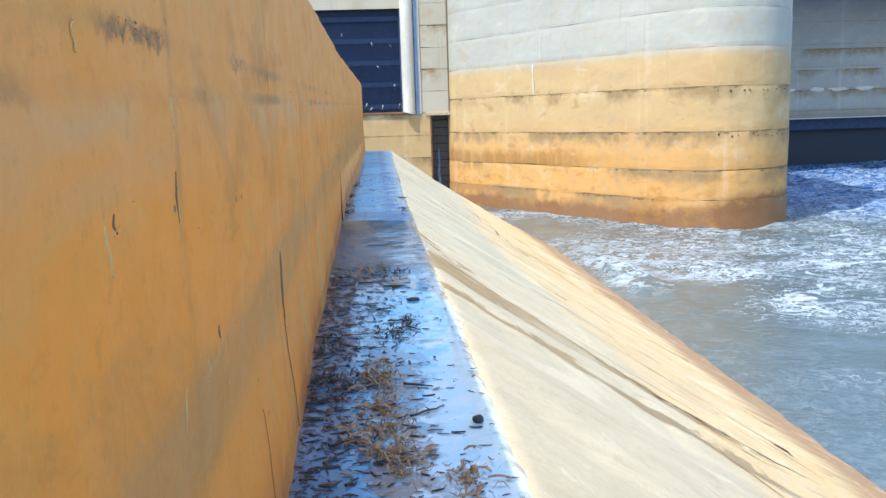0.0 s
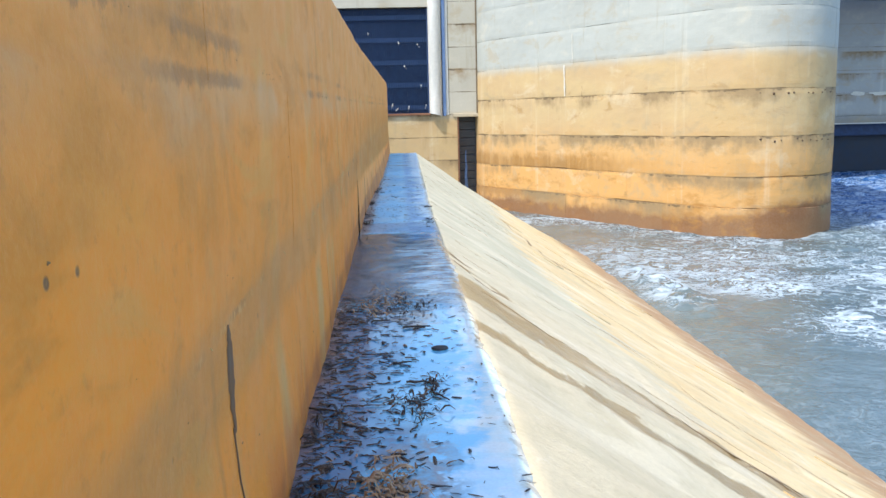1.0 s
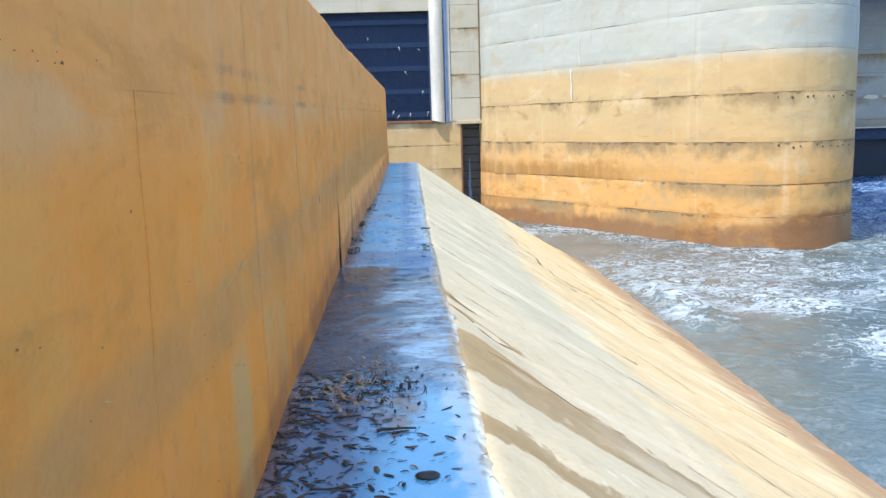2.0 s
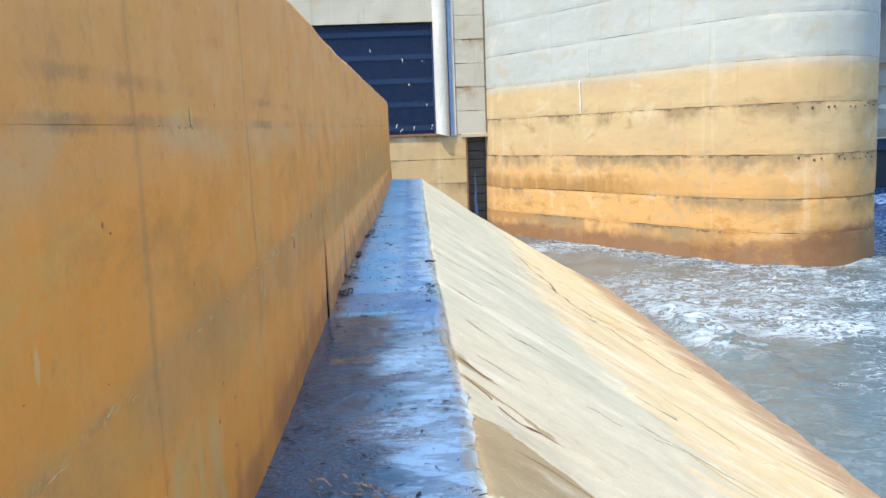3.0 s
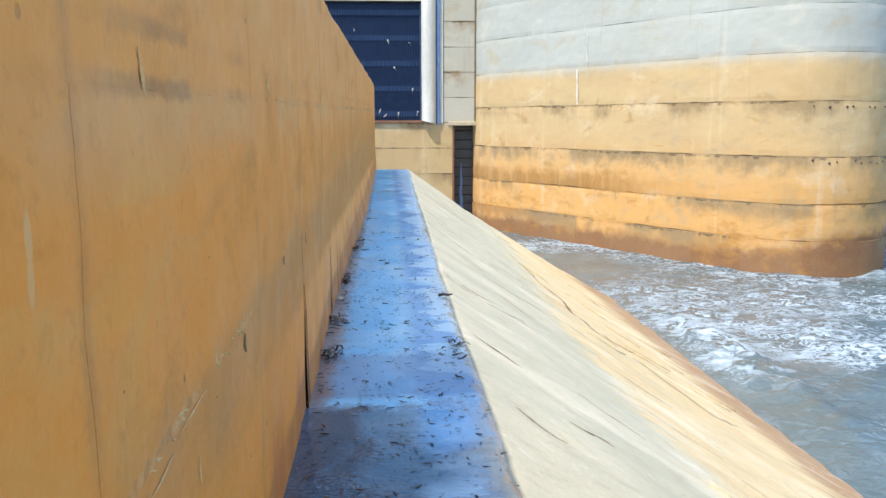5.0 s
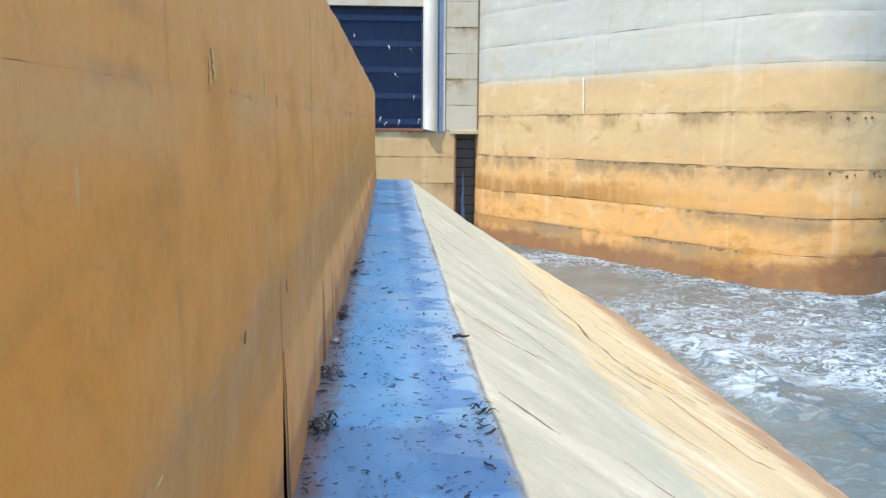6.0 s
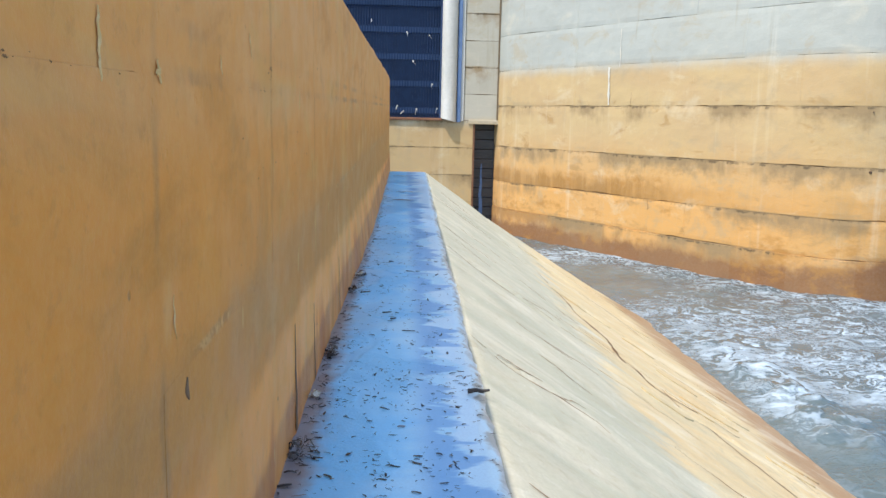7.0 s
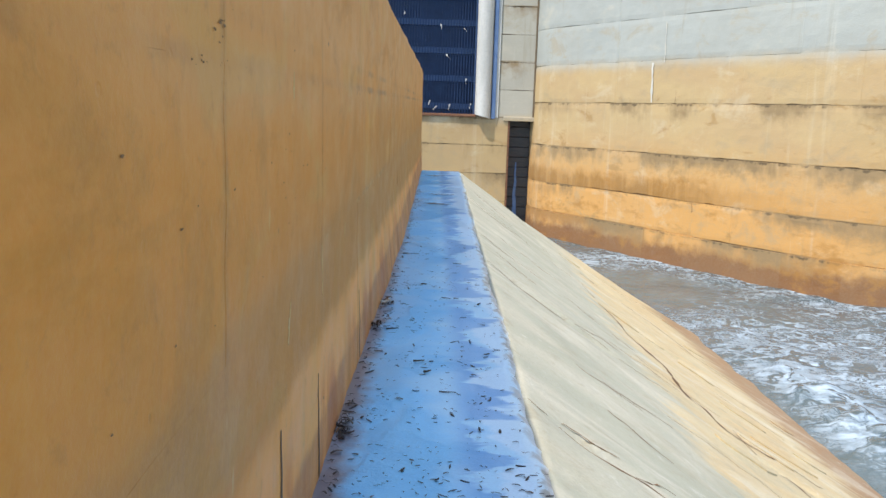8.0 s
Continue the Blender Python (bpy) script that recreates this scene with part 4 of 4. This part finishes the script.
def water_place(i, j):
    x, y = wx[i], wy[j]
    rage = min(1.0, max(0.15, (x + 0.22 * y - 9.0) / 24.0))
    z = rough((x * 0.35, y * 0.5, 0), 1.0, 0.26) + rough((x, y * 1.3, 2), 1.0, 0.13) + rough((x * 2.2, y * 2.8, 5), 1.0, 0.05)
    boil = math.exp(-((x - 7.5) / 0.7) ** 2 - ((y - 24.5) / 4.5) ** 2)
    z = z * rage + boil * (0.12 + abs(rough((x * 1.6, y * 1.6, 9), 1.0, 0.3)))
    if not (5 < x < 46 and 7 < y < 67):
        z = 0.0
    return (x, y, WATERLINE + z)


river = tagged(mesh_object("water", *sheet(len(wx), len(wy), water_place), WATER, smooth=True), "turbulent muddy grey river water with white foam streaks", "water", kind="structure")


# ---- the rounded pier ----
PLAN = [(4.2, 52.5), (4.3, 49.6), (4.72, 47.9), (5.75, 46.1), (7.55, 43.2), (9.3, 40.1), (11.0, 37.3), (12.5, 35.2), (13.8, 34.2), (15.2, 34.0), (16.6, 34.5), (17.8, 35.8), (18.7, 37.6), (19.3, 40.0), (20.0, 46.0), (20.6, 55.0), (21.2, 66.0)]


def smooth_line(points, per=12):
    out = []
    for k in range(1, len(points) - 2):
        p0, p1, p2, p3 = (Vector(points[k + i - 1]) for i in range(4))
        for i in range(per):
            t = i / per
            out.append(0.5 * ((2 * p1) + (p2 - p0) * t + (2 * p0 - 5 * p1 + 4 * p2 - p3) * t * t + (3 * p1 - p0 - 3 * p2 + p3) * t ** 3))
    return out + [Vector(points[-2])]


CURVE = smooth_line(PLAN)
RUN = [0.0]
for a, b in zip(CURVE[:-1], CURVE[1:]):
    RUN.append(RUN[-1] + (b - a).length)


def along(s):
    """Point and outward normal at s metres along the pier's outline."""
    k = min(max(int(np.searchsorted(RUN, s)) - 1, 0), len(CURVE) - 2)
    t = (s - RUN[k]) / (RUN[k + 1] - RUN[k])
    d = (CURVE[k + 1] - CURVE[k]).normalized()
    ahead = CURVE[min(k + 2, len(CURVE) - 1)] - CURVE[k + 1]
    d = d.lerp(ahead.normalized() if ahead.length > 0 else d, t * 0.5).normalized()
    return CURVE[k].lerp(CURVE[k + 1], t), Vector((d.y, -d.x))


pier = empty("pier", "massive rounded concrete pier, ochre stained below the high-water mark", "pier", "structure")
# lifts above 8.3 m are unseen, added so the pier shades the channel
PIER_LIFTS = (-5.2, -2.66, -1.42, 0.18, 2.02, 3.60, 5.15, 6.7, 8.3, 10.0, 12.0, 14.0, 16.0, 18.0)
core = bmesh.new()
inner = []
for k in range(0, len(CURVE), 3):
    p, n = along(RUN[k] + 1e-4)
    inner.append(p - Vector((n.x, n.y)) * -0.05 * -1)
low = [core.verts.new((p.x, p.y, -5.2)) for p in inner]
high = [core.verts.new((p.x, p.y, 17.96)) for p in inner]
for k in range(len(inner)):
    m = (k + 1) % len(inner)
    core.faces.new((low[k], low[m], high[m], high[k]))
core.faces.new(high)
core.faces.new(low[::-1])
bmesh.ops.recalc_face_normals(core, faces=core.faces[:])
part("core", core, JOINT, pier)
SPAN = 2.05
visible = [s for s in np.arange(0.0, 34.0, SPAN)] + [38.0, 44.0, RUN[-1] - 0.02]
for li in range(len(PIER_LIFTS) - 1):
    for s0, s1 in zip(visible[:-1], visible[1:]):
        z0, z1 = PIER_LIFTS[li], PIER_LIFTS[li + 1]
        bulge = random.uniform(-0.006, 0.006) + (0.03 if li < 1 else 0.0)

        def place(u, v, d, s0=s0, s1=s1, z0=z0, z1=z1, bulge=bulge):
            back = d > 0
            s = s0 + (s1 - s0) * u
            p, n = along(s)
            wide = 0.0 if back else 1.0 if z0 < 3.0 else 0.45
            g = wide * (max(0.0, rough((s, z0, 0), 0.45, 0.07) + rough((s, z0, 4), 2.0, 0.05) + 0.004) + max(0.0, rough((s, z0, 8), 5.0, 0.03)))
            h = wide * max(0.0, rough((s, z1, 7), 0.7, 0.04) + rough((s, z1, 3), 4.0, 0.02))
            z = z0 + g + (z1 - h - z0 - g) * v
            o = bulge + rough((s, z, 1), 0.5, 0.02) + rough((s, z, 2), 3.0, 0.010) - d
            if v in (0.0, 1.0):
                o -= 0.01
            return (p.x + n.x * o, p.y + n.y * o, z)

        panel("panel", place, 18, 10, PIER, pier, 0.06)


def on_pier(s, z, o=0.012):
    p, n = along(s)
    return Vector((p.x + n.x * o, p.y + n.y * o, z))


def nearest_run(x, y):
    return RUN[min(range(len(CURVE)), key=lambda k: (CURVE[k] - Vector((x, y))).length)]


def pier_seam(name, s0, z0, s1, z1, width, material, label, n=14, wobble=0.05):
    pts = [on_pier(s0 + (s1 - s0) * k / (n - 1) + rough((k * 0.5, z0, 1), 1.0, wobble), z0 + (z1 - z0) * k / (n - 1) + rough((k * 0.5, s0, 3), 1.0, wobble), 0.03) for k in range(n)]
    _, nn = along((s0 + s1) / 2)
    ribbon(name, pts, [width * (0.65 + 0.7 * noise.noise(Vector((k * 0.4, s0, z0)))) for k in range(n)], lambda p: Vector((nn.x, nn.y, 0)), material, pier, label)


STREAK = nearest_run(8.0, 42.35)
pier_seam("streak", STREAK, 2.06, STREAK - 0.05, 3.5, 0.13, LIME, "white lime streak")
pier_seam("streak", STREAK + 0.55, 3.5, STREAK + 0.5, 4.9, 0.05, LIME, "white lime streak")
for x, y, z0, z1 in ((9.2, 40.3, -1.5, -1.8), (10.4, 38.3, -2.66, -3.2), (8.6, 41.4, 2.02, 2.5)):
    s = nearest_run(x, y)
    pier_seam("crack", s, z0, s + 0.05, z1, 0.022, STAIN, "dark vertical crack", 12, 0.06)
s_row = nearest_run(14.0, 34.2)
for z in (1.88, 0.02):
    for k in range(9):
        pts = on_pier(s_row + 0.1 + k * 0.42 + random.uniform(-0.16, 0.16), z + random.uniform(-0.06, 0.06), 0.0)
        _, nn = along(s_row + k * 0.42)
        bm = bmesh.new()
        bmesh.ops.create_cone(bm, cap_ends=True, segments=9, radius1=random.uniform(0.025, 0.07), radius2=0.02, depth=0.07, matrix=Matrix.Translation(pts) @ Vector((nn.x, nn.y, 0)).to_track_quat("Z", "Y").to_matrix().to_4x4())
        part("tie_hole", bm, CRACK, pier, "dark formwork tie hole")

# ---- the dam face with the trash rack ----
FACE = 49.0
dam = empty("wall_north", "concrete dam face with intake opening, ochre stained sill", "wall", "structure")


def course(x0, x1, z0, z1, y=FACE, deep=2.5, parent=dam, material=DAM, every=1.25, name="block"):
    """A stretch of wall cast in lifts, each a block of its own."""
    k = max(1, round((z1 - z0) / every))
    for i in range(k):
        a, b = z0 + (z1 - z0) * i / k, z0 + (z1 - z0) * (i + 1) / k

        def place(u, v, d, a=a, b=b):
            x = x0 + (x1 - x0) * u
            lo, hi = a + 0.008 + max(0, rough((x, a, 0), 1.5, 0.03)), b - 0.008 - max(0, rough((x, b, 0), 1.5, 0.03))
            return (x, y + d + rough((x, a + v, 2), 1.4, 0.02), lo + (hi - lo) * v)

        panel(name, place, max(6, int((x1 - x0) / 0.4)), 7, material, parent, 0.06)
    part("backing", box_bm(x0, x1, y + 0.05, y + deep, z0, z1), JOINT, parent)


course(-14.0, 3.22, -5.0, 1.33)
course(2.78, 4.5, 1.33, 8.6)
course(-14.0, 2.78, 7.12, 8.6)
course(-14.0, -7.0, 1.33, 7.12)
part("slot_back", box_bm(3.22, 4.7, FACE + 1.4, FACE + 1.6, -5.0, 1.33), JOINT, dam)
part("opening_back", box_bm(-7.0, 2.78, FACE + 2.3, FACE + 2.5, 1.33, 7.12), JOINT, dam)
part("seam", box_bm(4.30, 4.37, FACE - 0.03, FACE + 0.1, 1.36, 8.6), JOINT, dam, "dark gap between pillar and pier")
part("lintel_shelf", box_bm(3.0, 4.55, FACE - 0.06, FACE + 0.3, 1.17, 1.36, 0.02), DAM, dam)
part("sill_nosing", box_bm(-7.0, 1.75, FACE - 0.10, FACE + 0.5, 1.30, 1.42, 0.02), RUST, dam, "rusty steel sill edge")

rack = empty("trash_rack", "dark blue steel trash rack with horizontal beams in the intake opening", "trash rack")
for z in (1.75, 2.98, 4.2, 5.42, 6.62):
    bm = box_bm(-6.9, 1.72, FACE + 0.34, FACE + 0.58, z - 0.13, z + 0.13, 0.012)
    part("beam", bm, BEAM, rack, "lighter worn horizontal beam")
bar_mesh = None
x = -6.85
while x < 1.7:
    if bar_mesh is None:
        ob = part("bar", box_bm(-0.022, 0.022, -0.05, 0.05, 1.42, 7.1), RACK, rack)
        bar_mesh = ob.data
    else:
        ob = new("bar", bar_mesh)
        ob.parent = rack
    ob.location = (x, FACE + 0.30, 0)
    x += 0.125
part("backplate", box_bm(-6.95, 1.75, FACE + 0.66, FACE + 0.72, 1.4, 7.1), RACK, rack)
part("side_frame", box_bm(1.62, 1.78, FACE + 0.20, FACE + 0.5, 1.4, 7.1, 0.01), BEAM, rack)

guide = empty("guide_post", "white painted half-round steel gate guide with a blue-grey groove", "gate guide")


def half_round(x0, x1, z0, z1, y, deep, material, name, label=""):
    """A half-round post whose foot is cut off at a slant."""
    n = 18
    verts, faces = [], []
    for z in (z0, z1):
        for k in range(n + 1):
            a = math.pi * k / n
            x = (x0 + x1) / 2 - math.cos(a) * (x1 - x0) / 2
            cut = 0.22 * (1 - k / n) if z == z0 else 0.0
            verts.append((x, y - math.sin(a) * deep, z + cut))
    m = n + 1
    faces += [(k, k + 1, m + k + 1, m + k) for k in range(n)] + [tuple(range(m))[::-1], tuple(range(m, 2 * m)), (0, m, 2 * m - 1, m - 1)]
    return mesh_object(name, verts, faces, material, guide, label)


half_round(1.70, 2.42, 1.22, 8.6, FACE, 0.34, GUIDE, "post")
# solid strip; the groove's bluish shadow is put into its colour
part("groove", box_bm(2.44, 2.62, FACE - 0.12, FACE + 0.2, 1.25, 8.6, 0.01), GROOVE, guide, "steel groove coloured with its blue-grey shadow")
part("flange", box_bm(2.62, 2.76, FACE - 0.05, FACE + 0.2, 1.3, 8.6, 0.01), GUIDE, guide)

logs = empty("stop_logs", "dark wet stop logs stacked in the narrow slot", "stop logs")
z = -4.6
while z < 1.1:
    part("log", box_bm(3.3, 4.62, FACE + 0.75 + random.uniform(-0.02, 0.02), FACE + 1.1, z, z + 0.44, 0.025), LOG, logs)
    z += 0.46
ribbon("water_streak", [Vector((3.72 + rough((k, 3, 1), 0.6, 0.06), FACE + 0.715, -0.7 - k * 0.3)) for k in range(11)], [0.05 + 0.018 * k for k in range(11)], lambda p: Vector((0, -1, 0)), GROOVE, logs, "wet blue-grey seep")
part("jamb", box_bm(3.22, 3.31, FACE + 0.02, FACE + 0.9, -4.8, 1.15, 0.01), RUST, logs, "rusted steel jamb")

# ---- the spillway face beyond the pier ----
spill = empty("wall_spillway", "grey shaded concrete spillway beam over a dark gate opening", "wall", "structure")
course(21.0, 62.0, 0.55, 9.05, 65.0, 2.5, spill, BACK, 1.6, "lift")
part("beam_foot", box_bm(21.0, 62.0, 64.75, 66.5, 0.0, 0.55, 0.06), BACK, spill)
part("edge_angle", box_bm(21.0, 62.0, 64.6, 64.8, -0.06, 0.02, 0.01), GUIDE, spill, "pale steel edge angle")
part("gate_head", box_bm(21.0, 62.0, 65.6, 65.9, -0.95, 0.0, 0.02), RACK, spill, "blue steel gate head")
part("gate_leaf", box_bm(21.0, 62.0, 66.4, 66.7, -5.2, -0.5, 0.02), GATE, spill, "dark steel gate leaf")
for k in range(9):
    x0 = 29.6 + k * 2.35 + random.uniform(-0.5, 0.5)
    w, tall = random.uniform(0.5, 1.1), random.uniform(0.16, 0.26)
    ring = [(x0 + math.cos(i * math.tau / 12) * w * random.uniform(0.7, 1.15), 2.2 + math.sin(i * math.tau / 12) * tall * random.uniform(0.6, 1.1)) for i in range(12)]
    mesh_object("spall", [(x, 64.94, z) for x, z in ring] + [(x, 65.06, z) for x, z in ring], [tuple(range(12))] + [(i, (i + 1) % 12, 12 + (i + 1) % 12, 12 + i) for i in range(12)], LIME, spill, "pale spalled patch")
# unseen slab overhead, added to keep the spillway face in shade
part("bridge_deck", box_bm(21.0, 62.0, 57.5, 67.5, 9.0, 9.9, 0.05), BACK, spill, "unseen slab added to shade the spillway")


# ---- loose things on the ledge ----
def flake(rng, length, width, lift):
    """Verts and faces of one curled leaf or bark flake about the origin."""
    n = 4
    verts, faces = [], []
    bend = rng.uniform(-0.5, 0.9) * lift
    for k in range(n):
        t = k / (n - 1)
        w = width * (0.35 + 0.65 * math.sin(math.pi * (0.15 + 0.7 * t)))
        zc = lift * 0.35 + bend * math.sin(math.pi * t)
        x = (t - 0.5) * length
        verts += [(x, -w / 2, zc), (x, 0, zc + width * 0.14), (x, w / 2, zc)]
        if k:
            m = 3 * (k - 1)
            faces += [(m, m + 1, m + 4, m + 3), (m + 1, m + 2, m + 5, m + 4)]
    return verts, faces


def scatter(name, label, category, rng, count, spot, size, lift):
    verts, faces = [], []
    for _ in range(count):
        x, y = spot(rng)
        if not wall_face(y, 0.0) + 0.01 < x < ledge_edge(y) - 0.01:
            continue
        length = rng.uniform(*size) * rng.choice((0.6, 0.8, 1.0, 1.5))
        fv, ff = flake(rng, length, length * rng.uniform(0.12, 0.4), lift * rng.uniform(0.3, 1.0))
        m = pose(x, y, rough((x, y, 0), 1.2, 0.010) + 0.002, rng.uniform(-6, 6), rng.uniform(-6, 6), rng.gauss(0, 42))
        off = len(verts)
        verts += [m @ Vector(v) for v in fv]
        faces += [tuple(i + off for i in f) for f in ff]
    return tagged(mesh_object(name, verts, faces, LITTER), label, category, kind="stuff")


rng = random.Random(4)


def foot_spot(r):
    y = r.uniform(2.0, 26.0)
    return wall_face(y, 0.0) + 0.012 + abs(r.gauss(0, 0.05)), y


DRIFTS = (10.6, 10.9, 11.5, 11.7, 12.2, 12.4, 13.0, 13.3, 13.4, 14.2, 15.1, 16.0, 17.3, 19.0)
scatter("leaf_litter", "dark wet dead leaves and bark floating on the puddled ledge", "leaf litter", rng, 3000,
        lambda r: (min(0.6, -0.42 + abs(r.gauss(0, 0.26))), r.uniform(1.5, 7.4)), (0.014, 0.048), 0.007)
scatter("leaf_litter", "scattered small dark bits of bark on the wet ledge", "leaf litter", rng, 520,
        lambda r: (r.uniform(-0.42, 0.5), r.uniform(1.5, 9.0)), (0.012, 0.04), 0.010)
scatter("leaf_litter", "sparse fine dark plant bits on the blue-grey ledge", "leaf litter", rng, 1900,
        lambda r: (r.uniform(-0.42, 0.5), r.choice(DRIFTS) + r.gauss(0, 0.22) if r.random() < 0.6 else r.triangular(9.6, 24.0, 11.6)), (0.008, 0.028), 0.006)
scatter("leaf_litter", "line of plant debris along the foot of the wall", "leaf litter", rng, 620,
        lambda r: foot_spot(r), (0.012, 0.04), 0.014)
scatter("leaf_litter", "fine black plant bits strewn over the wet silt", "leaf litter", random.Random(77), 520,
        lambda r: (r.uniform(-0.40, 0.44), r.triangular(7.5, 10.6, 10.0)), (0.008, 0.026), 0.006)


def heap(x, y, radius, count, label, size=(0.025, 0.06)):
    ob = scatter("leaf_heap", label, "leaf heap", rng, count, lambda r: (x + r.gauss(0, radius * 0.4), y + r.gauss(0, radius * 0.8)), size, 0.05)
    return ob


LITTER_TAN = plain("tan_dead_leaves", (0.28, 0.16, 0.08), (0.52, 0.36, 0.21), 30.0, 0.7)
for x, y, r, c in ((-0.06, 4.20, 0.15, 150), (-0.05, 3.45, 0.17, 170), (-0.03, 3.80, 0.12, 90), (0.04, 3.16, 0.14, 110), (0.27, 2.95, 0.12, 60), (-0.06, 7.25, 0.20, 70), (-0.19, 6.95, 0.16, 60)):
    h_ = heap(x, y, r, c, "tan and brown dead leaves heaped on the wet ledge")
    h_.data.materials.clear()
    h_.data.materials.append(LITTER_TAN)
for x, y, r, c in ((0.05, 7.0, 0.16, 90), (-0.38, 16.5, 0.10, 50), (-0.40, 15.8, 0.09, 40), (-0.43, 14.0, 0.09, 50), (-0.43, 12.5, 0.09, 40), (-0.40, 11.6, 0.09, 60), (0.36, 11.75, 0.12, 40), (0.06, 5.03, 0.12, 70), (0.14, 5.3, 0.12, 40), (-0.28, 4.82, 0.14, 60), (-0.30, 4.1, 0.18, 120)):
    heap(x, y, r, c, "dark plant debris caught on the ledge", (0.02, 0.05))


def twig(x, y, length, radius, turn, label):
    """A crooked stick lying on the ledge, with a broken side stub."""
    bm = bmesh.new()
    pts = [Vector(((k / 7 - 0.5) * length, rough((x, y, k * 0.6), 1.0, length * 0.10), radius + abs(rough((y, k * 0.5, x), 1.0, radius)))) for k in range(8)]
    rings_ = []
    for k, p in enumerate(pts):
        rr = radius * (1.1 - 0.08 * k)
        rings_.append([bm.verts.new(p + Vector((0, math.cos(a) * rr, math.sin(a) * rr))) for a in (i * math.tau / 6 for i in range(6))])
        if k:
            for i in range(6):
                bm.faces.new((rings_[k - 1][i], rings_[k - 1][(i + 1) % 6], rings_[k][(i + 1) % 6], rings_[k][i]))
    bm.faces.new(rings_[0][::-1])
    bm.faces.new(rings_[-1])
    bmesh.ops.create_cone(bm, cap_ends=True, segments=5, radius1=radius * 0.6, radius2=radius * 0.3, depth=length * 0.16, matrix=Matrix.Translation(pts[4] + Vector((0, length * 0.06, radius * 0.3))) @ pose(0, 0, 0, -75, 0, 25))
    ob = part("twig", bm, TWIG)
    ob.matrix_world = pose(x, y, rough((x, y, 0), 1.2, 0.010) + 0.002, 0, 0, turn)
    return tagged(ob, label, "twig", "twigs on the ledge")


twig(0.39, 13.25, 0.11, 0.012, 8, "short thick dark twig at the ledge's chipped edge")
for k in range(46):
    y = rng.uniform(2.3, 7.0) if k < 26 else rng.uniform(9.8, 19.0)
    big_one = 1.0 if k < 26 else 0.5
    twig(rng.uniform(-0.36, 0.36), y, rng.uniform(0.06, 0.20) * big_one, rng.uniform(0.003, 0.008) * (0.5 + 0.5 * big_one), rng.gauss(0, 35), "thin dark wet twig lying on the ledge")


def stone(x, y, sx, sy, sz, turn, label):
    bm = bmesh.new()
    bmesh.ops.create_icosphere(bm, subdivisions=3, radius=1.0)
    for v in bm.verts:
        v.co *= 1 + rough((v.co.x + x, v.co.y, v.co.z), 1.3, 0.22)
        v.co = Vector((v.co.x * sx, v.co.y * sy, max(v.co.z, -0.55) * sz))
    ob = part("stone", bm, STONE, smooth=True)
    ob.matrix_world = pose(x, y, sz * 0.5, 0, 0, turn)
    return tagged(ob, label, "stone")


stone(0.37, 3.54, 0.026, 0.024, 0.020, 20, "small black rounded stone on the wet ledge")
stone(0.21, 5.96, 0.050, 0.028, 0.016, 5, "flat dark stone lying among leaves on the ledge")


def scrap(x, z, h, turn):
    """A wisp of pale plastic caught on the rack's bars."""
    verts, faces = [], []
    for k in range(7):
        t = k / 6
        w = 0.035 * (1 - 0.6 * t) * (0.6 + 0.4 * math.sin(5 * t + x))
        cx = 0.06 * math.sin(3.1 * t + z) * turn
        verts += [(cx - w, -0.02 * math.sin(4 * t), -h * t), (cx + w, 0.015 * math.cos(3 * t), -h * t - 0.02)]
        if k:
            m = 2 * (k - 1)
            faces.append((m, m + 1, m + 3, m + 2))
    ob = mesh_object("plastic_scrap", verts, faces, BARE)
    ob.location = (x, FACE + 0.235, z)
    return tagged(ob, "wisp of pale plastic snagged on the dark rack", "litter", "scraps on the rack")


for x, z, h, turn in ((0.08, 5.35, 0.32, 0.3), (0.45, 4.05, 0.30, 1.4), (1.28, 3.0, 0.36, 0.5), (0.55, 1.85, 0.40, 0.4), (1.15, 5.2, 0.22, 1.0), (-0.35, 2.0, 0.36, 0.6), (1.5, 1.9, 0.34, 0.5), (-0.1, 1.75, 0.28, 1.2), (-1.6, 5.9, 0.26, 0.8)):
    scrap(x, z, h * 0.7, turn)


def wrapper(x, y, size, turn, label):
    """A crumpled pale scrap, folded over on itself."""
    bm = bmesh.new()
    bmesh.ops.create_grid(bm, x_segments=9, y_segments=6, size=1.0)
    for v in bm.verts:
        p = v.co.copy()
        fold = 0.55 * math.sin(2.6 * p.x + x) + 0.35 * math.sin(4.1 * p.y + y)
        v.co = Vector((p.x * 0.8 + noise.noise(p * 1.7) * 0.5, p.y * 0.6 + noise.noise(p * 2.1 + Vector((4, 0, 0))) * 0.4, 0.55 + 0.5 * fold * 0.6 + 0.25 * noise.noise(p * 3.0))) * size
    low = min(v.co.z for v in bm.verts)
    for v in bm.verts:
        v.co.z -= low
    bmesh.ops.solidify(bm, geom=bm.faces[:], thickness=0.0015)
    ob = part("crumpled_scrap", bm, LIME)
    ob.matrix_world = pose(x, y, 0.004, 0, 0, turn)
    return tagged(ob, label, "litter", "scraps at the wall's foot")


wrapper(-0.38, 16.5, 0.045, 20, "crumpled pale scrap lying at the wall's foot")
wrapper(-0.43, 13.2, 0.040, 70, "crumpled pale scrap among dark plant debris")
wrapper(-0.40, 11.6, 0.035, 130, "crumpled dull scrap in debris at the wall's foot")
